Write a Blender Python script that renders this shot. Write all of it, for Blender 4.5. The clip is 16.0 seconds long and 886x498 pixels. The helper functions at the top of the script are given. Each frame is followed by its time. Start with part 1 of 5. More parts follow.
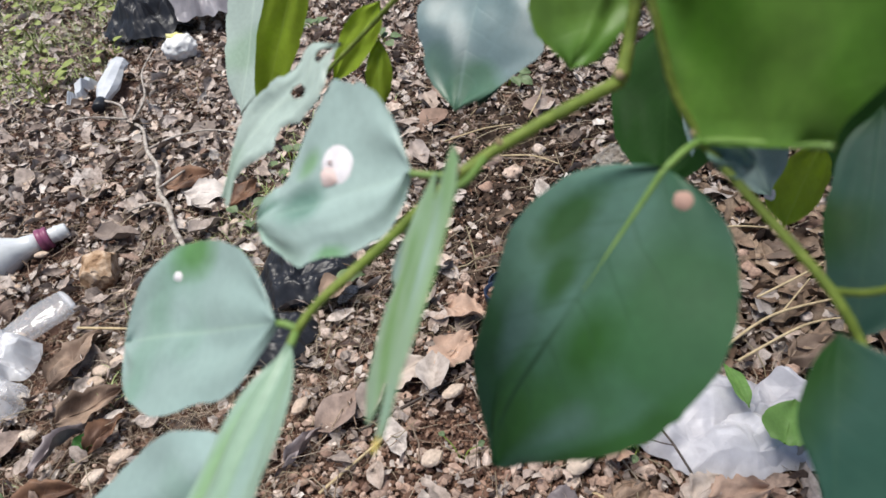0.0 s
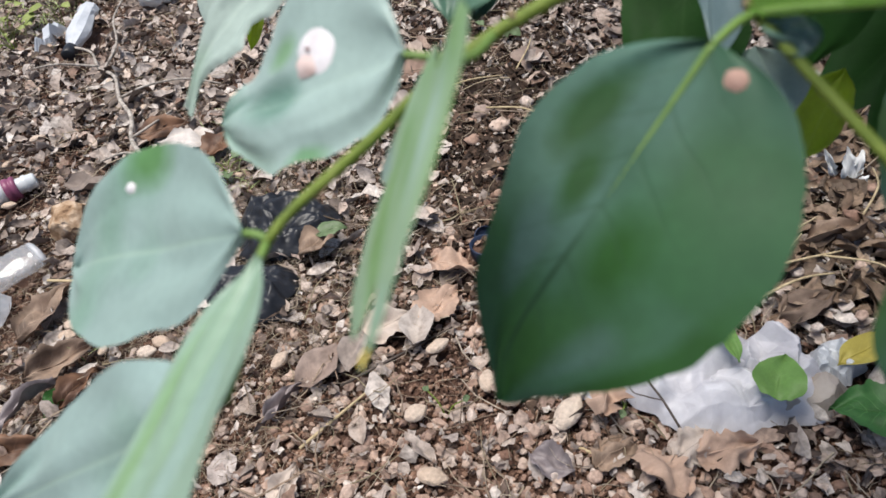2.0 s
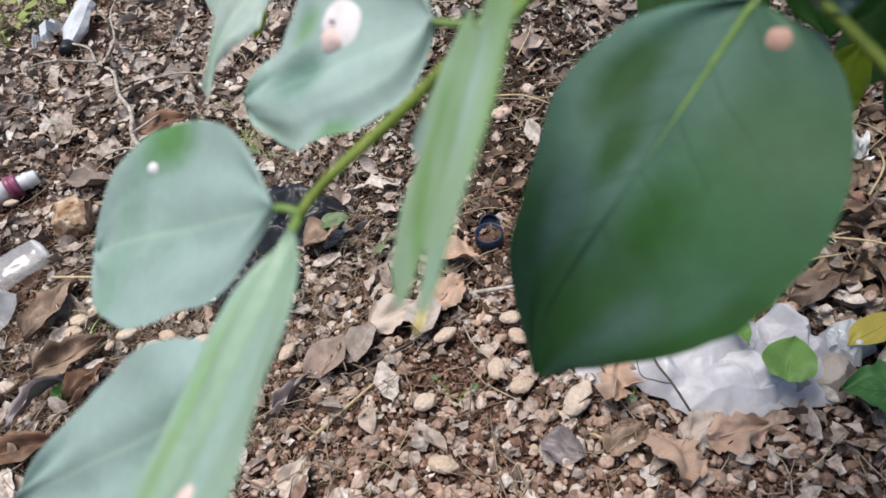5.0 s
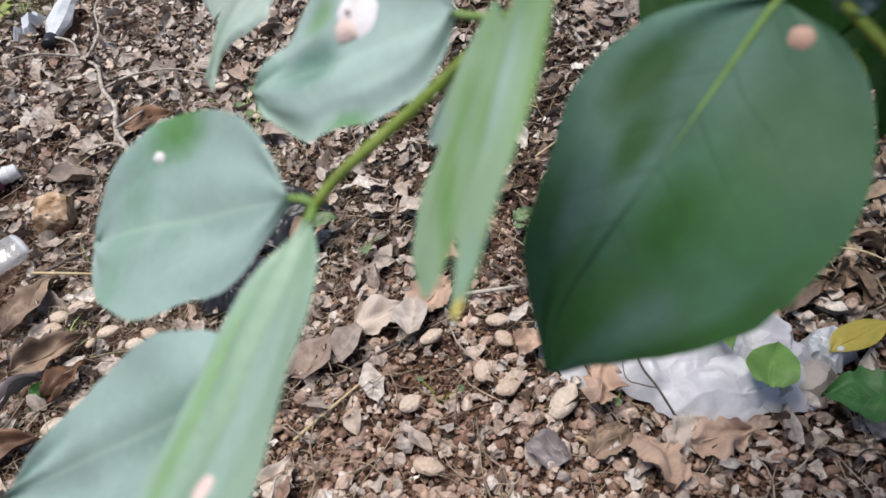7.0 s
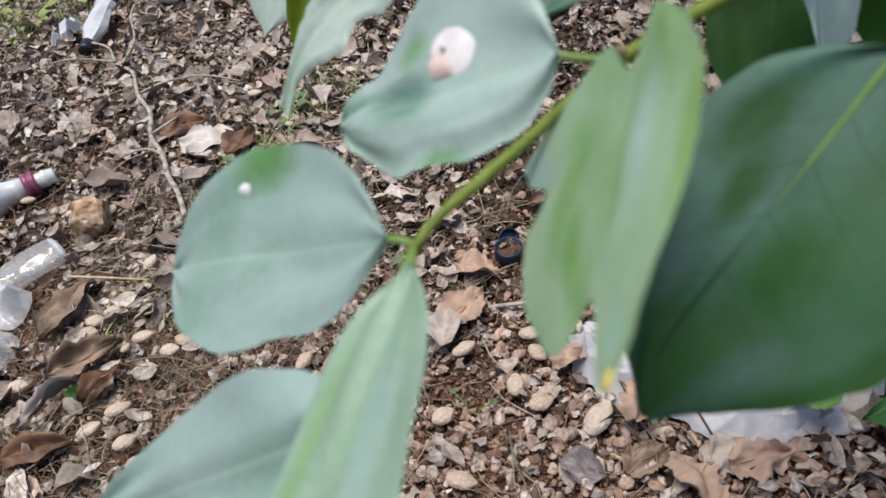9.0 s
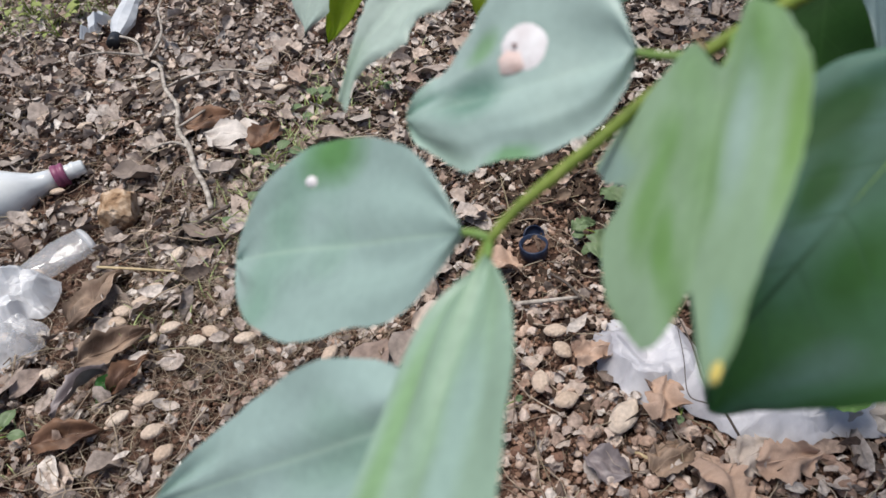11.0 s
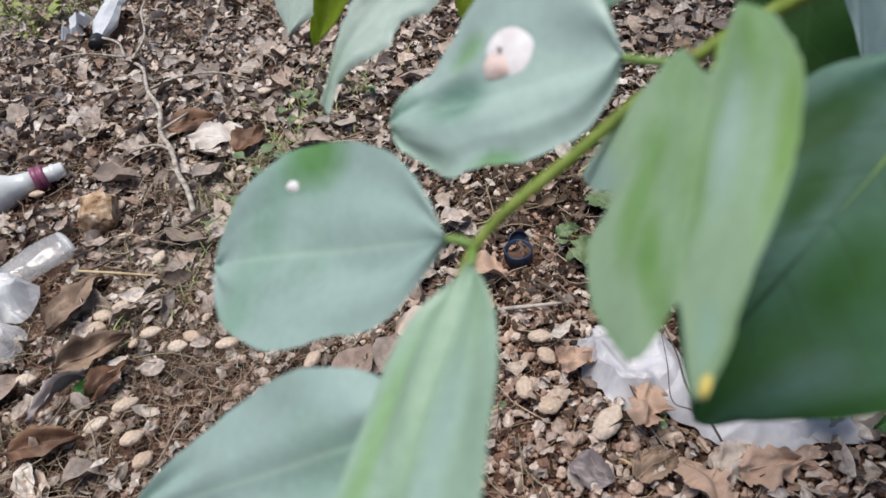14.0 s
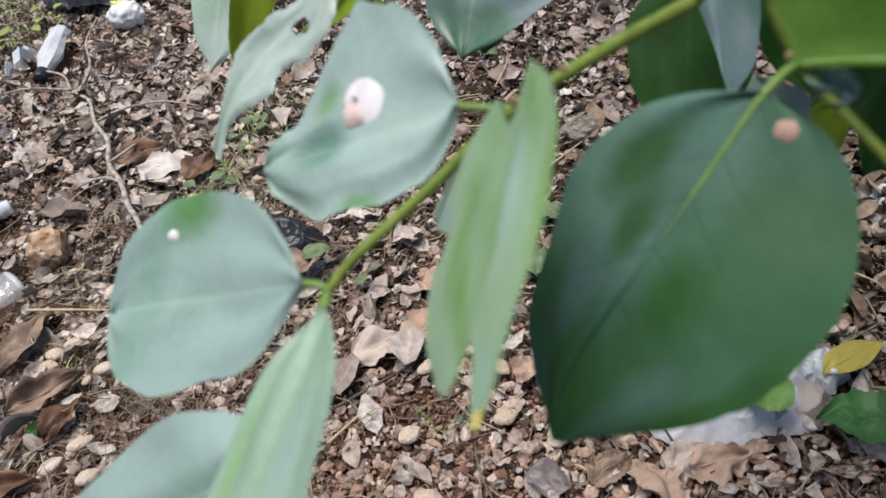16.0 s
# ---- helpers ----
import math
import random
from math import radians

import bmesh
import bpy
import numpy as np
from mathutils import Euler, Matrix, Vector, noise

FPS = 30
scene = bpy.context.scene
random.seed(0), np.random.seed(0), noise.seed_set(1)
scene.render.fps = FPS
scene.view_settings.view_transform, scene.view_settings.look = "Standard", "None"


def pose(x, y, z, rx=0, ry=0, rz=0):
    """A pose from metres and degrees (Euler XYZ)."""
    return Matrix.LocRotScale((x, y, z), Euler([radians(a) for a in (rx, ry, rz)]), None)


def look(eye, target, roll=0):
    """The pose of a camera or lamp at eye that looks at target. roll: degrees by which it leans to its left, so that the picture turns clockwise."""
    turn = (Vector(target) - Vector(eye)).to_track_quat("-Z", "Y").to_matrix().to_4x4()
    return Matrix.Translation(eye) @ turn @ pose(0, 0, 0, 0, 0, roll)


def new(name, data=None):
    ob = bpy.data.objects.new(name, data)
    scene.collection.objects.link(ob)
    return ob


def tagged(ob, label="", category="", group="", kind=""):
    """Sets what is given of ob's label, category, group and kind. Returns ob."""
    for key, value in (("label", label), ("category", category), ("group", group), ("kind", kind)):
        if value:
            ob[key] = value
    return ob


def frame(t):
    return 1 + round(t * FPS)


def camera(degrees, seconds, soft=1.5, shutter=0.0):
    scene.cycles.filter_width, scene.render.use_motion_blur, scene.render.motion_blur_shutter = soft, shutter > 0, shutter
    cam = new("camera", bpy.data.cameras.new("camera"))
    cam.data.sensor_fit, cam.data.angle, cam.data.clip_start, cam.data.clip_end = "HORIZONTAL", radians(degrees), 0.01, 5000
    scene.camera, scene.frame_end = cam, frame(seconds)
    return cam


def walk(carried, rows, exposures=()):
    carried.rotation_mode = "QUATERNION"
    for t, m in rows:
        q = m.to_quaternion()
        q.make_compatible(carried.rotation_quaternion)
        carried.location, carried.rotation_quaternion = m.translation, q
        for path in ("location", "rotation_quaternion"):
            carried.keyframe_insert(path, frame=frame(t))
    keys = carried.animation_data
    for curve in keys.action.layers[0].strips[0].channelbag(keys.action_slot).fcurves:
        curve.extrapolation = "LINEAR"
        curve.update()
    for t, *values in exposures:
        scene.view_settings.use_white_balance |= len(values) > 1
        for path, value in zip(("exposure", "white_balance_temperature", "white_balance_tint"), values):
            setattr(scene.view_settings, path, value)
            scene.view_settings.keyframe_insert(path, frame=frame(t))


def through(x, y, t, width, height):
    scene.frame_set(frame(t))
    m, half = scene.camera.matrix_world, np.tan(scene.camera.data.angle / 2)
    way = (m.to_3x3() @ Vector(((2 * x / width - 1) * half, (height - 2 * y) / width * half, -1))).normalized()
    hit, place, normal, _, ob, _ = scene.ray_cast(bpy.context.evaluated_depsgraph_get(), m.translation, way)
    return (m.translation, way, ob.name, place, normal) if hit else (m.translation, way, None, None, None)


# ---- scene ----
cam = camera(63.9, 16.0, soft=1.6)
cam.data.dof.use_dof = True
cam.data.dof.focus_distance = 1.0
cam.data.dof.aperture_fstop = 18
PATH = [
    (0, (0.11572, 0.19188, 0.61184), (-0.05192, 1.74181, -0.64100), -10.457),
    (0.5, (0.11828, 0.19930, 0.59778), (0.00071, 1.71203, -0.70522), -9.100),
    (1, (0.10902, 0.20189, 0.58975), (-0.02022, 1.69621, -0.73324), -8.409),
    (1.5, (0.10814, 0.20390, 0.59117), (-0.01247, 1.69603, -0.73510), -8.597),
    (2, (0.10889, 0.20348, 0.58652), (-0.01961, 1.68469, -0.75121), -9.202),
    (2.5, (0.11158, 0.20454, 0.58284), (-0.01509, 1.67105, -0.77115), -9.712),
    (3, (0.10874, 0.20802, 0.59066), (0.00432, 1.69688, -0.74066), -8.453),
    (3.5, (0.11236, 0.20512, 0.59340), (0.05837, 1.71781, -0.71383), -7.289),
    (4, (0.11510, 0.20909, 0.59495), (0.04862, 1.72384, -0.70933), -8.621),
    (4.5, (0.10817, 0.20283, 0.58407), (-0.02238, 1.66981, -0.76905), -10.605),
    (7, (0.09477, 0.20234, 0.58167), (0.01800, 1.67324, -0.77131), -8.012),
    (7.5, (0.10188, 0.19884, 0.59619), (0.04315, 1.71612, -0.70551), -7.598),
    (8, (0.09309, 0.20322, 0.58487), (-0.04558, 1.66390, -0.77425), -8.861),
    (8.5, (0.08440, 0.20743, 0.58703), (-0.08466, 1.66912, -0.76755), -9.865),
    (9, (0.08039, 0.20879, 0.58742), (-0.05076, 1.69056, -0.74942), -8.430),
    (9.5, (0.06666, 0.21116, 0.58986), (-0.06638, 1.70347, -0.74090), -7.416),
    (10, (0.07008, 0.20690, 0.58978), (-0.10010, 1.68255, -0.74944), -9.062),
    (12.5, (0.06789, 0.20867, 0.58901), (-0.10748, 1.68448, -0.74936), -7.831),
    (13, (0.06907, 0.21062, 0.58994), (-0.09372, 1.68993, -0.74615), -7.534),
    (13.5, (0.06910, 0.20729, 0.58528), (-0.10483, 1.67646, -0.76056), -7.939),
    (14, (0.06939, 0.20938, 0.58784), (-0.06274, 1.69380, -0.74596), -7.400),
    (14.5, (0.07254, 0.20541, 0.58989), (-0.03304, 1.70105, -0.73371), -7.351),
    (15, (0.08195, 0.20679, 0.59063), (-0.00262, 1.70192, -0.73506), -7.961),
    (15.5, (0.08741, 0.20969, 0.59420), (0.02295, 1.71163, -0.72489), -7.800),
    (16, (0.09316, 0.20602, 0.59530), (0.04510, 1.71045, -0.72166), -8.450),
]
walk(cam, [(t, look(eye, target, roll)) for t, eye, target, roll in PATH], [(0, 0.48, 6330, 10), (4.5, 0.42, 6330, 10), (7.5, 0.38, 6330, 10), (9, 0.27, 6330, 10), (9.5, 0.35, 6330, 10), (10, 0.30, 6330, 10), (12.5, 0.23, 6330, 10), (13.5, 0.24, 6330, 10), (14.5, 0.30, 6330, 10), (16, 0.34, 6330, 10)])

# ---- light ----
world = bpy.data.worlds.new("sky")
scene.world = world
world.use_nodes = True
wn = world.node_tree.nodes
sky = wn.new("ShaderNodeTexSky")
sky.sky_type = "NISHITA"
sky.sun_disc = False
sky.sun_elevation = radians(81)
sky.sun_rotation = radians(-97)
sky.air_density = 1.0
sky.dust_density = 2.0
sky.ozone_density = 1.0
wn["Background"].inputs["Strength"].default_value = 0.080
world.node_tree.links.new(sky.outputs[0], wn["Background"].inputs["Color"])

sun_data = bpy.data.lights.new("sun", "SUN")
sun_data.energy = 3.7
sun_data.angle = radians(34)
sun_data.color = (1.0, 0.95, 0.86)
sun = new("sun", sun_data)
sun.matrix_world = look((-0.48, 0.74, 2.96), (0, 0.8, 0))


# ---- materials ----
def material(name):
    m = bpy.data.materials.new(name)
    m.use_nodes = True
    nt = m.node_tree
    return m, nt, nt.nodes["Principled BSDF"]


def node(nt, kind, **values):
    n = nt.nodes.new(kind)
    for key, value in values.items():
        n.inputs[key.replace("_", " ")].default_value = value
    return n


def ramp(nt, source, stops):
    r = nt.nodes.new("ShaderNodeValToRGB")
    els = r.color_ramp.elements
    while len(els) < len(stops):
        els.new(0.5)
    for e, (at, col) in zip(els, stops):
        e.position = at
        e.color = (*col, 1)
    nt.links.new(source, r.inputs[0])
    return r.outputs[0]


def blend(nt, kind, fac, a, b):
    m = nt.nodes.new("ShaderNodeMix")
    m.data_type = "RGBA"
    m.blend_type = kind
    for sock, value in ((m.inputs[0], fac), (m.inputs[6], a), (m.inputs[7], b)):
        if isinstance(value, (int, float)):
            sock.default_value = value
        elif isinstance(value, tuple):
            sock.default_value = (*value, 1)
        else:
            nt.links.new(value, sock)
    return m.outputs[2]


def grain(nt, scale, detail=5.0, rough=0.6, coords="Object"):
    tc = nt.nodes.new("ShaderNodeTexCoord")
    n = node(nt, "ShaderNodeTexNoise", Scale=scale, Detail=detail, Roughness=rough)
    nt.links.new(tc.outputs[coords], n.inputs["Vector"])
    return n.outputs[0]


def bump(nt, bsdf, source, strength, distance):
    b = node(nt, "ShaderNodeBump", Strength=strength, Distance=distance)
    nt.links.new(source, b.inputs["Height"])
    nt.links.new(b.outputs[0], bsdf.inputs["Normal"])


def speckled(name, stops, scale, rough=0.85, island=True, relief=0.4, dist=0.001, dark=0.55, gloss=0.3):
    """Many pieces: a colour for each piece from the stops, mottled at two scales."""
    m, nt, bs = material(name)
    if island:
        pick = nt.nodes.new("ShaderNodeNewGeometry").outputs["Random Per Island"]
    else:
        pick = nt.nodes.new("ShaderNodeObjectInfo").outputs["Random"]
    base = ramp(nt, pick, stops)
    fine = grain(nt, scale, 6)
    wide = grain(nt, scale * 0.17, 3)
    low = tuple([dark] * 3)
    tone = ramp(nt, fine, [(0.32, low), (0.62, (1, 1, 1))])
    tone2 = ramp(nt, wide, [(0.3, (0.72, 0.68, 0.66)), (0.65, (1, 1, 1))])
    col = blend(nt, "MULTIPLY", 1.0, blend(nt, "MULTIPLY", 1.0, base, tone), tone2)
    nt.links.new(col, bs.inputs["Base Color"])
    bs.inputs["Roughness"].default_value = rough
    bs.inputs["Specular IOR Level"].default_value = gloss
    bump(nt, bs, fine, relief, dist)
    return m


# Stops pushed apart: shade between leaves is partly in these colours
DRY = [(0.0, (0.43, 0.35, 0.305)), (0.13, (0.68, 0.60, 0.55)), (0.25, (0.17, 0.122, 0.100)), (0.38, (0.80, 0.735, 0.685)), (0.52, (0.50, 0.425, 0.38)),
       (0.64, (0.082, 0.057, 0.046)), (0.77, (0.68, 0.565, 0.49)), (0.89, (0.32, 0.212, 0.163)), (1.0, (0.59, 0.54, 0.515))]
STONE = [(0.0, (0.62, 0.46, 0.38)), (0.16, (0.43, 0.28, 0.21)), (0.32, (0.78, 0.67, 0.60)), (0.46, (0.22, 0.125, 0.09)), (0.58, (0.56, 0.40, 0.315)),
         (0.70, (0.72, 0.57, 0.48)), (0.84, (0.50, 0.42, 0.37)), (1.0, (0.36, 0.225, 0.17))]
CRUMB = [(0.0, (0.17, 0.092, 0.062)), (0.3, (0.38, 0.235, 0.165)), (0.6, (0.095, 0.048, 0.034)), (1.0, (0.56, 0.39, 0.30))]
TWIG = [(0.0, (0.48, 0.39, 0.29)), (0.3, (0.27, 0.19, 0.14)), (0.55, (0.60, 0.51, 0.41)), (0.8, (0.40, 0.34, 0.22)), (1.0, (0.16, 0.11, 0.085))]
NUT = [(0.0, (0.70, 0.56, 0.45)), (0.35, (0.82, 0.70, 0.59)), (0.7, (0.62, 0.47, 0.36)), (1.0, (0.76, 0.63, 0.51))]

mat_litter = speckled("dry_leaf_litter", DRY, 150, 0.75, True, 0.7, 0.0016, 0.48)
# Darker browns than the other litter, strewn thickest below the shrub
mat_dark_leaf = speckled("dark_brown_leaf", [(0.0, (0.17, 0.115, 0.08)), (0.25, (0.34, 0.245, 0.175)), (0.5, (0.10, 0.068, 0.048)), (0.75, (0.44, 0.33, 0.24)), (1.0, (0.22, 0.15, 0.105))], 150, 0.6, True, 0.7, 0.0016, 0.5)
mat_dry = speckled("dry_leaf", [(at, tuple(0.82 * c for c in col)) for at, col in DRY], 6, 0.72, False, 0.5, 0.0012, 0.6)
mat_gravel = speckled("gravel", STONE, 160, 0.9, True, 0.5, 0.0012, 0.6)
mat_stone = speckled("stone", STONE, 5, 0.9, False, 0.5, 0.0012, 0.6)
mat_crumb = speckled("soil_crumbs", CRUMB, 300, 0.95, True, 0.5, 0.0008, 0.6)
# Humus darkened further, so its colour carries the shade between the leaves
mat_shade_humus = speckled("shade_humus", [(0.0, (0.032, 0.021, 0.016)), (0.6, (0.080, 0.053, 0.038)), (1.0, (0.15, 0.098, 0.072))], 300, 0.95, True, 0.5, 0.0008, 0.6)
mat_bits = speckled("twig_bits", TWIG, 200, 0.85, True)
mat_twig = speckled("twig_bark", TWIG, 150, 0.85, False)
mat_nut = speckled("nut_shell", NUT, 7, 0.7, False, 0.4, 0.02, 0.76)

# soil
mat_soil, nt, bs = material("soil")
fine, wide = grain(nt, 90, 8, 0.7), grain(nt, 5, 4)
col = blend(nt, "MULTIPLY", 1.0, ramp(nt, fine, [(0.3, (0.045, 0.024, 0.017)), (0.52, (0.11, 0.058, 0.040)), (0.75, (0.24, 0.135, 0.092))]),
            ramp(nt, wide, [(0.35, (0.7, 0.68, 0.66)), (0.65, (1, 1, 1))]))
nt.links.new(col, bs.inputs["Base Color"])
bs.inputs["Roughness"].default_value = 0.95
bump(nt, bs, fine, 0.9, 0.006)


def leafy(name, body, vein, rough, spec, through=0.0, mottle=0.75, veins=0.5, coat=0.0, sheen_gap_wear=None, spread=(0.52, 0.68), streaks=False, ribs=1.0, sheen_stains=(), stain=(0.09, 0.23, 0.05)):
    """A leaf's side: midrib and side veins from the blade's own u and v, mottling, a little light through it."""
    m, nt, bs = material(name)
    uv = nt.nodes.new("ShaderNodeUVMap")
    sep = nt.nodes.new("ShaderNodeSeparateXYZ")
    nt.links.new(uv.outputs[0], sep.inputs[0])

    def math_node(op, a, b=None):
        n = nt.nodes.new("ShaderNodeMath")
        n.operation = op
        for sock, v in zip(n.inputs, (a, b)):
            if isinstance(v, (int, float)):
                sock.default_value = v
            elif v is not None:
                nt.links.new(v, sock)
        return n.outputs[0]

    across = math_node("ABSOLUTE", math_node("SUBTRACT", sep.outputs[1], 0.5))
    rib = ramp(nt, across, [(0.0, (1, 1, 1)), (0.010, (0.6, 0.6, 0.6)), (0.026, (0, 0, 0))])
    wob = math_node("MULTIPLY", math_node("SUBTRACT", grain(nt, 60, 2), 0.5), 0.10)
    slant = math_node("ADD", math_node("SUBTRACT", sep.outputs[0], math_node("MULTIPLY", across, 0.55)), wob)
    stripe = math_node("PINGPONG", math_node("MULTIPLY", slant, 7.0), 0.5)
    side = ramp(nt, stripe, [(0.0, (1, 1, 1)), (0.03, (0.5, 0.5, 0.5)), (0.09, (0, 0, 0))])
    fade = ramp(nt, across, [(0.05, (1, 1, 1)), (0.42, (0, 0, 0))])
    side = blend(nt, "MULTIPLY", 1.0, side, fade)
    cloud = grain(nt, 38, 3)
    fine = grain(nt, 420, 4)
    tone = ramp(nt, cloud, [(0.33, (mottle, mottle, mottle)), (0.66, (1.0, 1.0, 1.0))])
    grit = ramp(nt, fine, [(0.3, (0.88, 0.88, 0.88)), (0.65, (1, 1, 1))])
    # Patches painted where sky sheen fades on green leaves; wear on dry ones
    if sheen_gap_wear:
        patch = grain(nt, 30, 1.5, 0.4)
        if streaks:
            run = nt.nodes.new("ShaderNodeMapping")
            run.inputs["Scale"].default_value = (0.7, 1.5, 1.0)
            nt.links.new(uv.outputs[0], run.inputs[0])
            far_noise = node(nt, "ShaderNodeTexNoise", Scale=1.4, Detail=2.0)
            nt.links.new(run.outputs[0], far_noise.inputs["Vector"])
            patch = far_noise.outputs[0]
        body = blend(nt, "MIX", ramp(nt, patch, [(spread[0], (0, 0, 0)), (spread[1], (1, 1, 1))]), body, sheen_gap_wear)
    # Patches at set places: painted sheen, gaps in it, and true stains
    for su, sv, ru, rv, *own in sheen_stains:
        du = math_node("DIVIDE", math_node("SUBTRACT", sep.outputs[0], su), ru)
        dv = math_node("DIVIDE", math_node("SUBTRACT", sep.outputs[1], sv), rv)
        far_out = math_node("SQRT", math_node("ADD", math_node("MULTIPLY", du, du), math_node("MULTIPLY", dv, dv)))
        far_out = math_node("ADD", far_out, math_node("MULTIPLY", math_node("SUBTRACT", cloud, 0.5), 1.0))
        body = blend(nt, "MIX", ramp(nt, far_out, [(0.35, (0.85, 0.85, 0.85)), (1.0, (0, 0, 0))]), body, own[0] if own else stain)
    col = blend(nt, "MULTIPLY", 1.0, blend(nt, "MULTIPLY", 1.0, body, tone), grit)
    col = blend(nt, "MIX", math_node("MULTIPLY", side, veins), col, vein)
    col = blend(nt, "MIX", math_node("MULTIPLY", rib, ribs), col, vein)
    nt.links.new(col, bs.inputs["Base Color"])
    bs.inputs["Roughness"].default_value = rough
    bs.inputs["Specular IOR Level"].default_value = spec
    bs.inputs["Coat Weight"].default_value = coat
    bs.inputs["Coat Roughness"].default_value = 0.3
    height = math_node("SUBTRACT", math_node("MULTIPLY", cloud, 0.6), math_node("ADD", math_node("MULTIPLY", side, 0.25), math_node("MULTIPLY", rib, 0.4)))
    bump(nt, bs, height, 0.18, 0.0010)
    if through:
        tr = nt.nodes.new("ShaderNodeBsdfTranslucent")
        nt.links.new(blend(nt, "MULTIPLY", 1.0, col, (1.0, 1.0, 0.45)), tr.inputs["Color"])
        mix = node(nt, "ShaderNodeMixShader", Fac=through)
        nt.links.new(bs.outputs[0], mix.inputs[1])
        nt.links.new(tr.outputs[0], mix.inputs[2])
        nt.links.new(mix.outputs[0], nt.nodes["Material Output"].inputs[0])
    return m


# Pale leaf sides: sky sheen painted as base colour over greener leaves
mat_pale = leafy("pale_leaf_side", (0.30, 0.41, 0.385), (0.36, 0.49, 0.41), 0.46, 0.45, 0.1, 0.86, 0.12, sheen_gap_wear=(0.23, 0.36, 0.30), spread=(0.52, 0.70), ribs=0.6)
# Lighter copy of mat_pale: stronger light on these leaves is in its colour
mat_ragged = leafy("sunlit_pale_leaf_side", (0.43, 0.53, 0.475), (0.50, 0.60, 0.50), 0.46, 0.45, 0.15, 0.88, 0.15, sheen_gap_wear=(0.34, 0.47, 0.36), spread=(0.50, 0.68), ribs=0.5)
mat_round = leafy("round_pale_leaf_side", (0.295, 0.405, 0.375), (0.34, 0.47, 0.38), 0.46, 0.45, 0.1, 0.88, 0.12, sheen_gap_wear=(0.20, 0.34, 0.26), spread=(0.54, 0.72), ribs=0.5, sheen_stains=((0.50, 0.04, 0.17, 0.20),))
# Folded leaf: its pale centre band of sheen is painted in
mat_soft = leafy("soft_green_leaf_side", (0.265, 0.385, 0.295), (0.31, 0.44, 0.32), 0.45, 0.4, 0.12, 0.90, 0.06, sheen_gap_wear=(0.24, 0.375, 0.23), spread=(0.48, 0.66), streaks=True, ribs=0.12,
                 sheen_stains=((0.5, 0.16, 0.5, 0.13, (0.22, 0.37, 0.18)), (0.5, 0.66, 0.45, 0.16, (0.30, 0.43, 0.38))))
mat_crusted = leafy("crusted_pale_leaf_side", (0.36, 0.475, 0.44), (0.38, 0.50, 0.43), 0.46, 0.45, 0.1, 0.90, 0.12, sheen_gap_wear=(0.25, 0.38, 0.31), spread=(0.54, 0.72), ribs=0.2,
                    sheen_stains=((0.68, 0.48, 0.22, 0.22), (0.95, 0.30, 0.2, 0.12), (0.50, 0.97, 0.14, 0.12, (0.13, 0.29, 0.12)), (0.60, 0.20, 0.10, 0.10, (0.19, 0.35, 0.17))), stain=(0.11, 0.225, 0.175))
# Bluish patch on the left lobe paints how that turned edge catches light
mat_mid = leafy("mid_green_leaf_side", (0.28, 0.41, 0.265), (0.29, 0.42, 0.25), 0.5, 0.25, 0.06, 0.85, 0.10, sheen_gap_wear=(0.14, 0.28, 0.07), spread=(0.46, 0.66), streaks=True, ribs=0.3,
                sheen_stains=((0.42, 0.24, 0.36, 0.12, (0.18, 0.34, 0.11)), (0.70, 0.33, 0.20, 0.07, (0.16, 0.32, 0.09)), (0.12, 0.04, 0.16, 0.10, (0.27, 0.39, 0.36)), (0.42, 0.66, 0.32, 0.13, (0.33, 0.46, 0.40)), (0.40, 0.95, 0.34, 0.10, (0.21, 0.37, 0.10)), (0.86, 0.80, 0.10, 0.12, (0.27, 0.42, 0.33))))
mat_deep = leafy("deep_green_leaf_side", (0.024, 0.072, 0.050), (0.04, 0.09, 0.05), 0.45, 0.25, 0.04, 0.85, 0.10, 0.0, sheen_gap_wear=(0.016, 0.056, 0.010), spread=(0.47, 0.63), ribs=0.3)
# Bluish sheen patches, the dark gaps between and a lightened tip are painted in
mat_glossy = leafy("glossy_leaf_side", (0.068, 0.148, 0.112), (0.022, 0.066, 0.030), 0.58, 0.34, 0.05, 0.72, 0.45, 0.0, sheen_gap_wear=(0.034, 0.106, 0.042), spread=(0.38, 0.58), ribs=0.35, sheen_stains=((0.60, 0.28, 0.17, 0.13, (0.085, 0.165, 0.145)), (0.78, 0.78, 0.14, 0.10, (0.075, 0.150, 0.125)), (0.52, 0.62, 0.20, 0.14), (0.90, 0.55, 0.26, 0.30, (0.036, 0.122, 0.022)), (0.66, 0.98, 0.3, 0.08), (0.24, 0.22, 0.18, 0.14), (0.40, 0.36, 0.14, 0.10), (0.70, 0.50, 0.26, 0.016, (0.010, 0.042, 0.014))), stain=(0.017, 0.076, 0.007))
# Darker copy of mat_deep, with the shrub's shade put into its colour
mat_shaded = leafy("shaded_green_leaf_side", (0.016, 0.058, 0.010), (0.03, 0.08, 0.02), 0.55, 0.08, 0.06, 0.8, 0.15, sheen_gap_wear=(0.012, 0.045, 0.008), ribs=0.3)
# Sky sheen on the next two leaf sides is painted into their colour
mat_sheen = leafy("sky_sheen_leaf_side", (0.15, 0.225, 0.235), (0.18, 0.26, 0.25), 0.42, 0.6, 0.05, 0.75, 0.12, sheen_gap_wear=(0.08, 0.17, 0.11), spread=(0.48, 0.64), ribs=0.4)
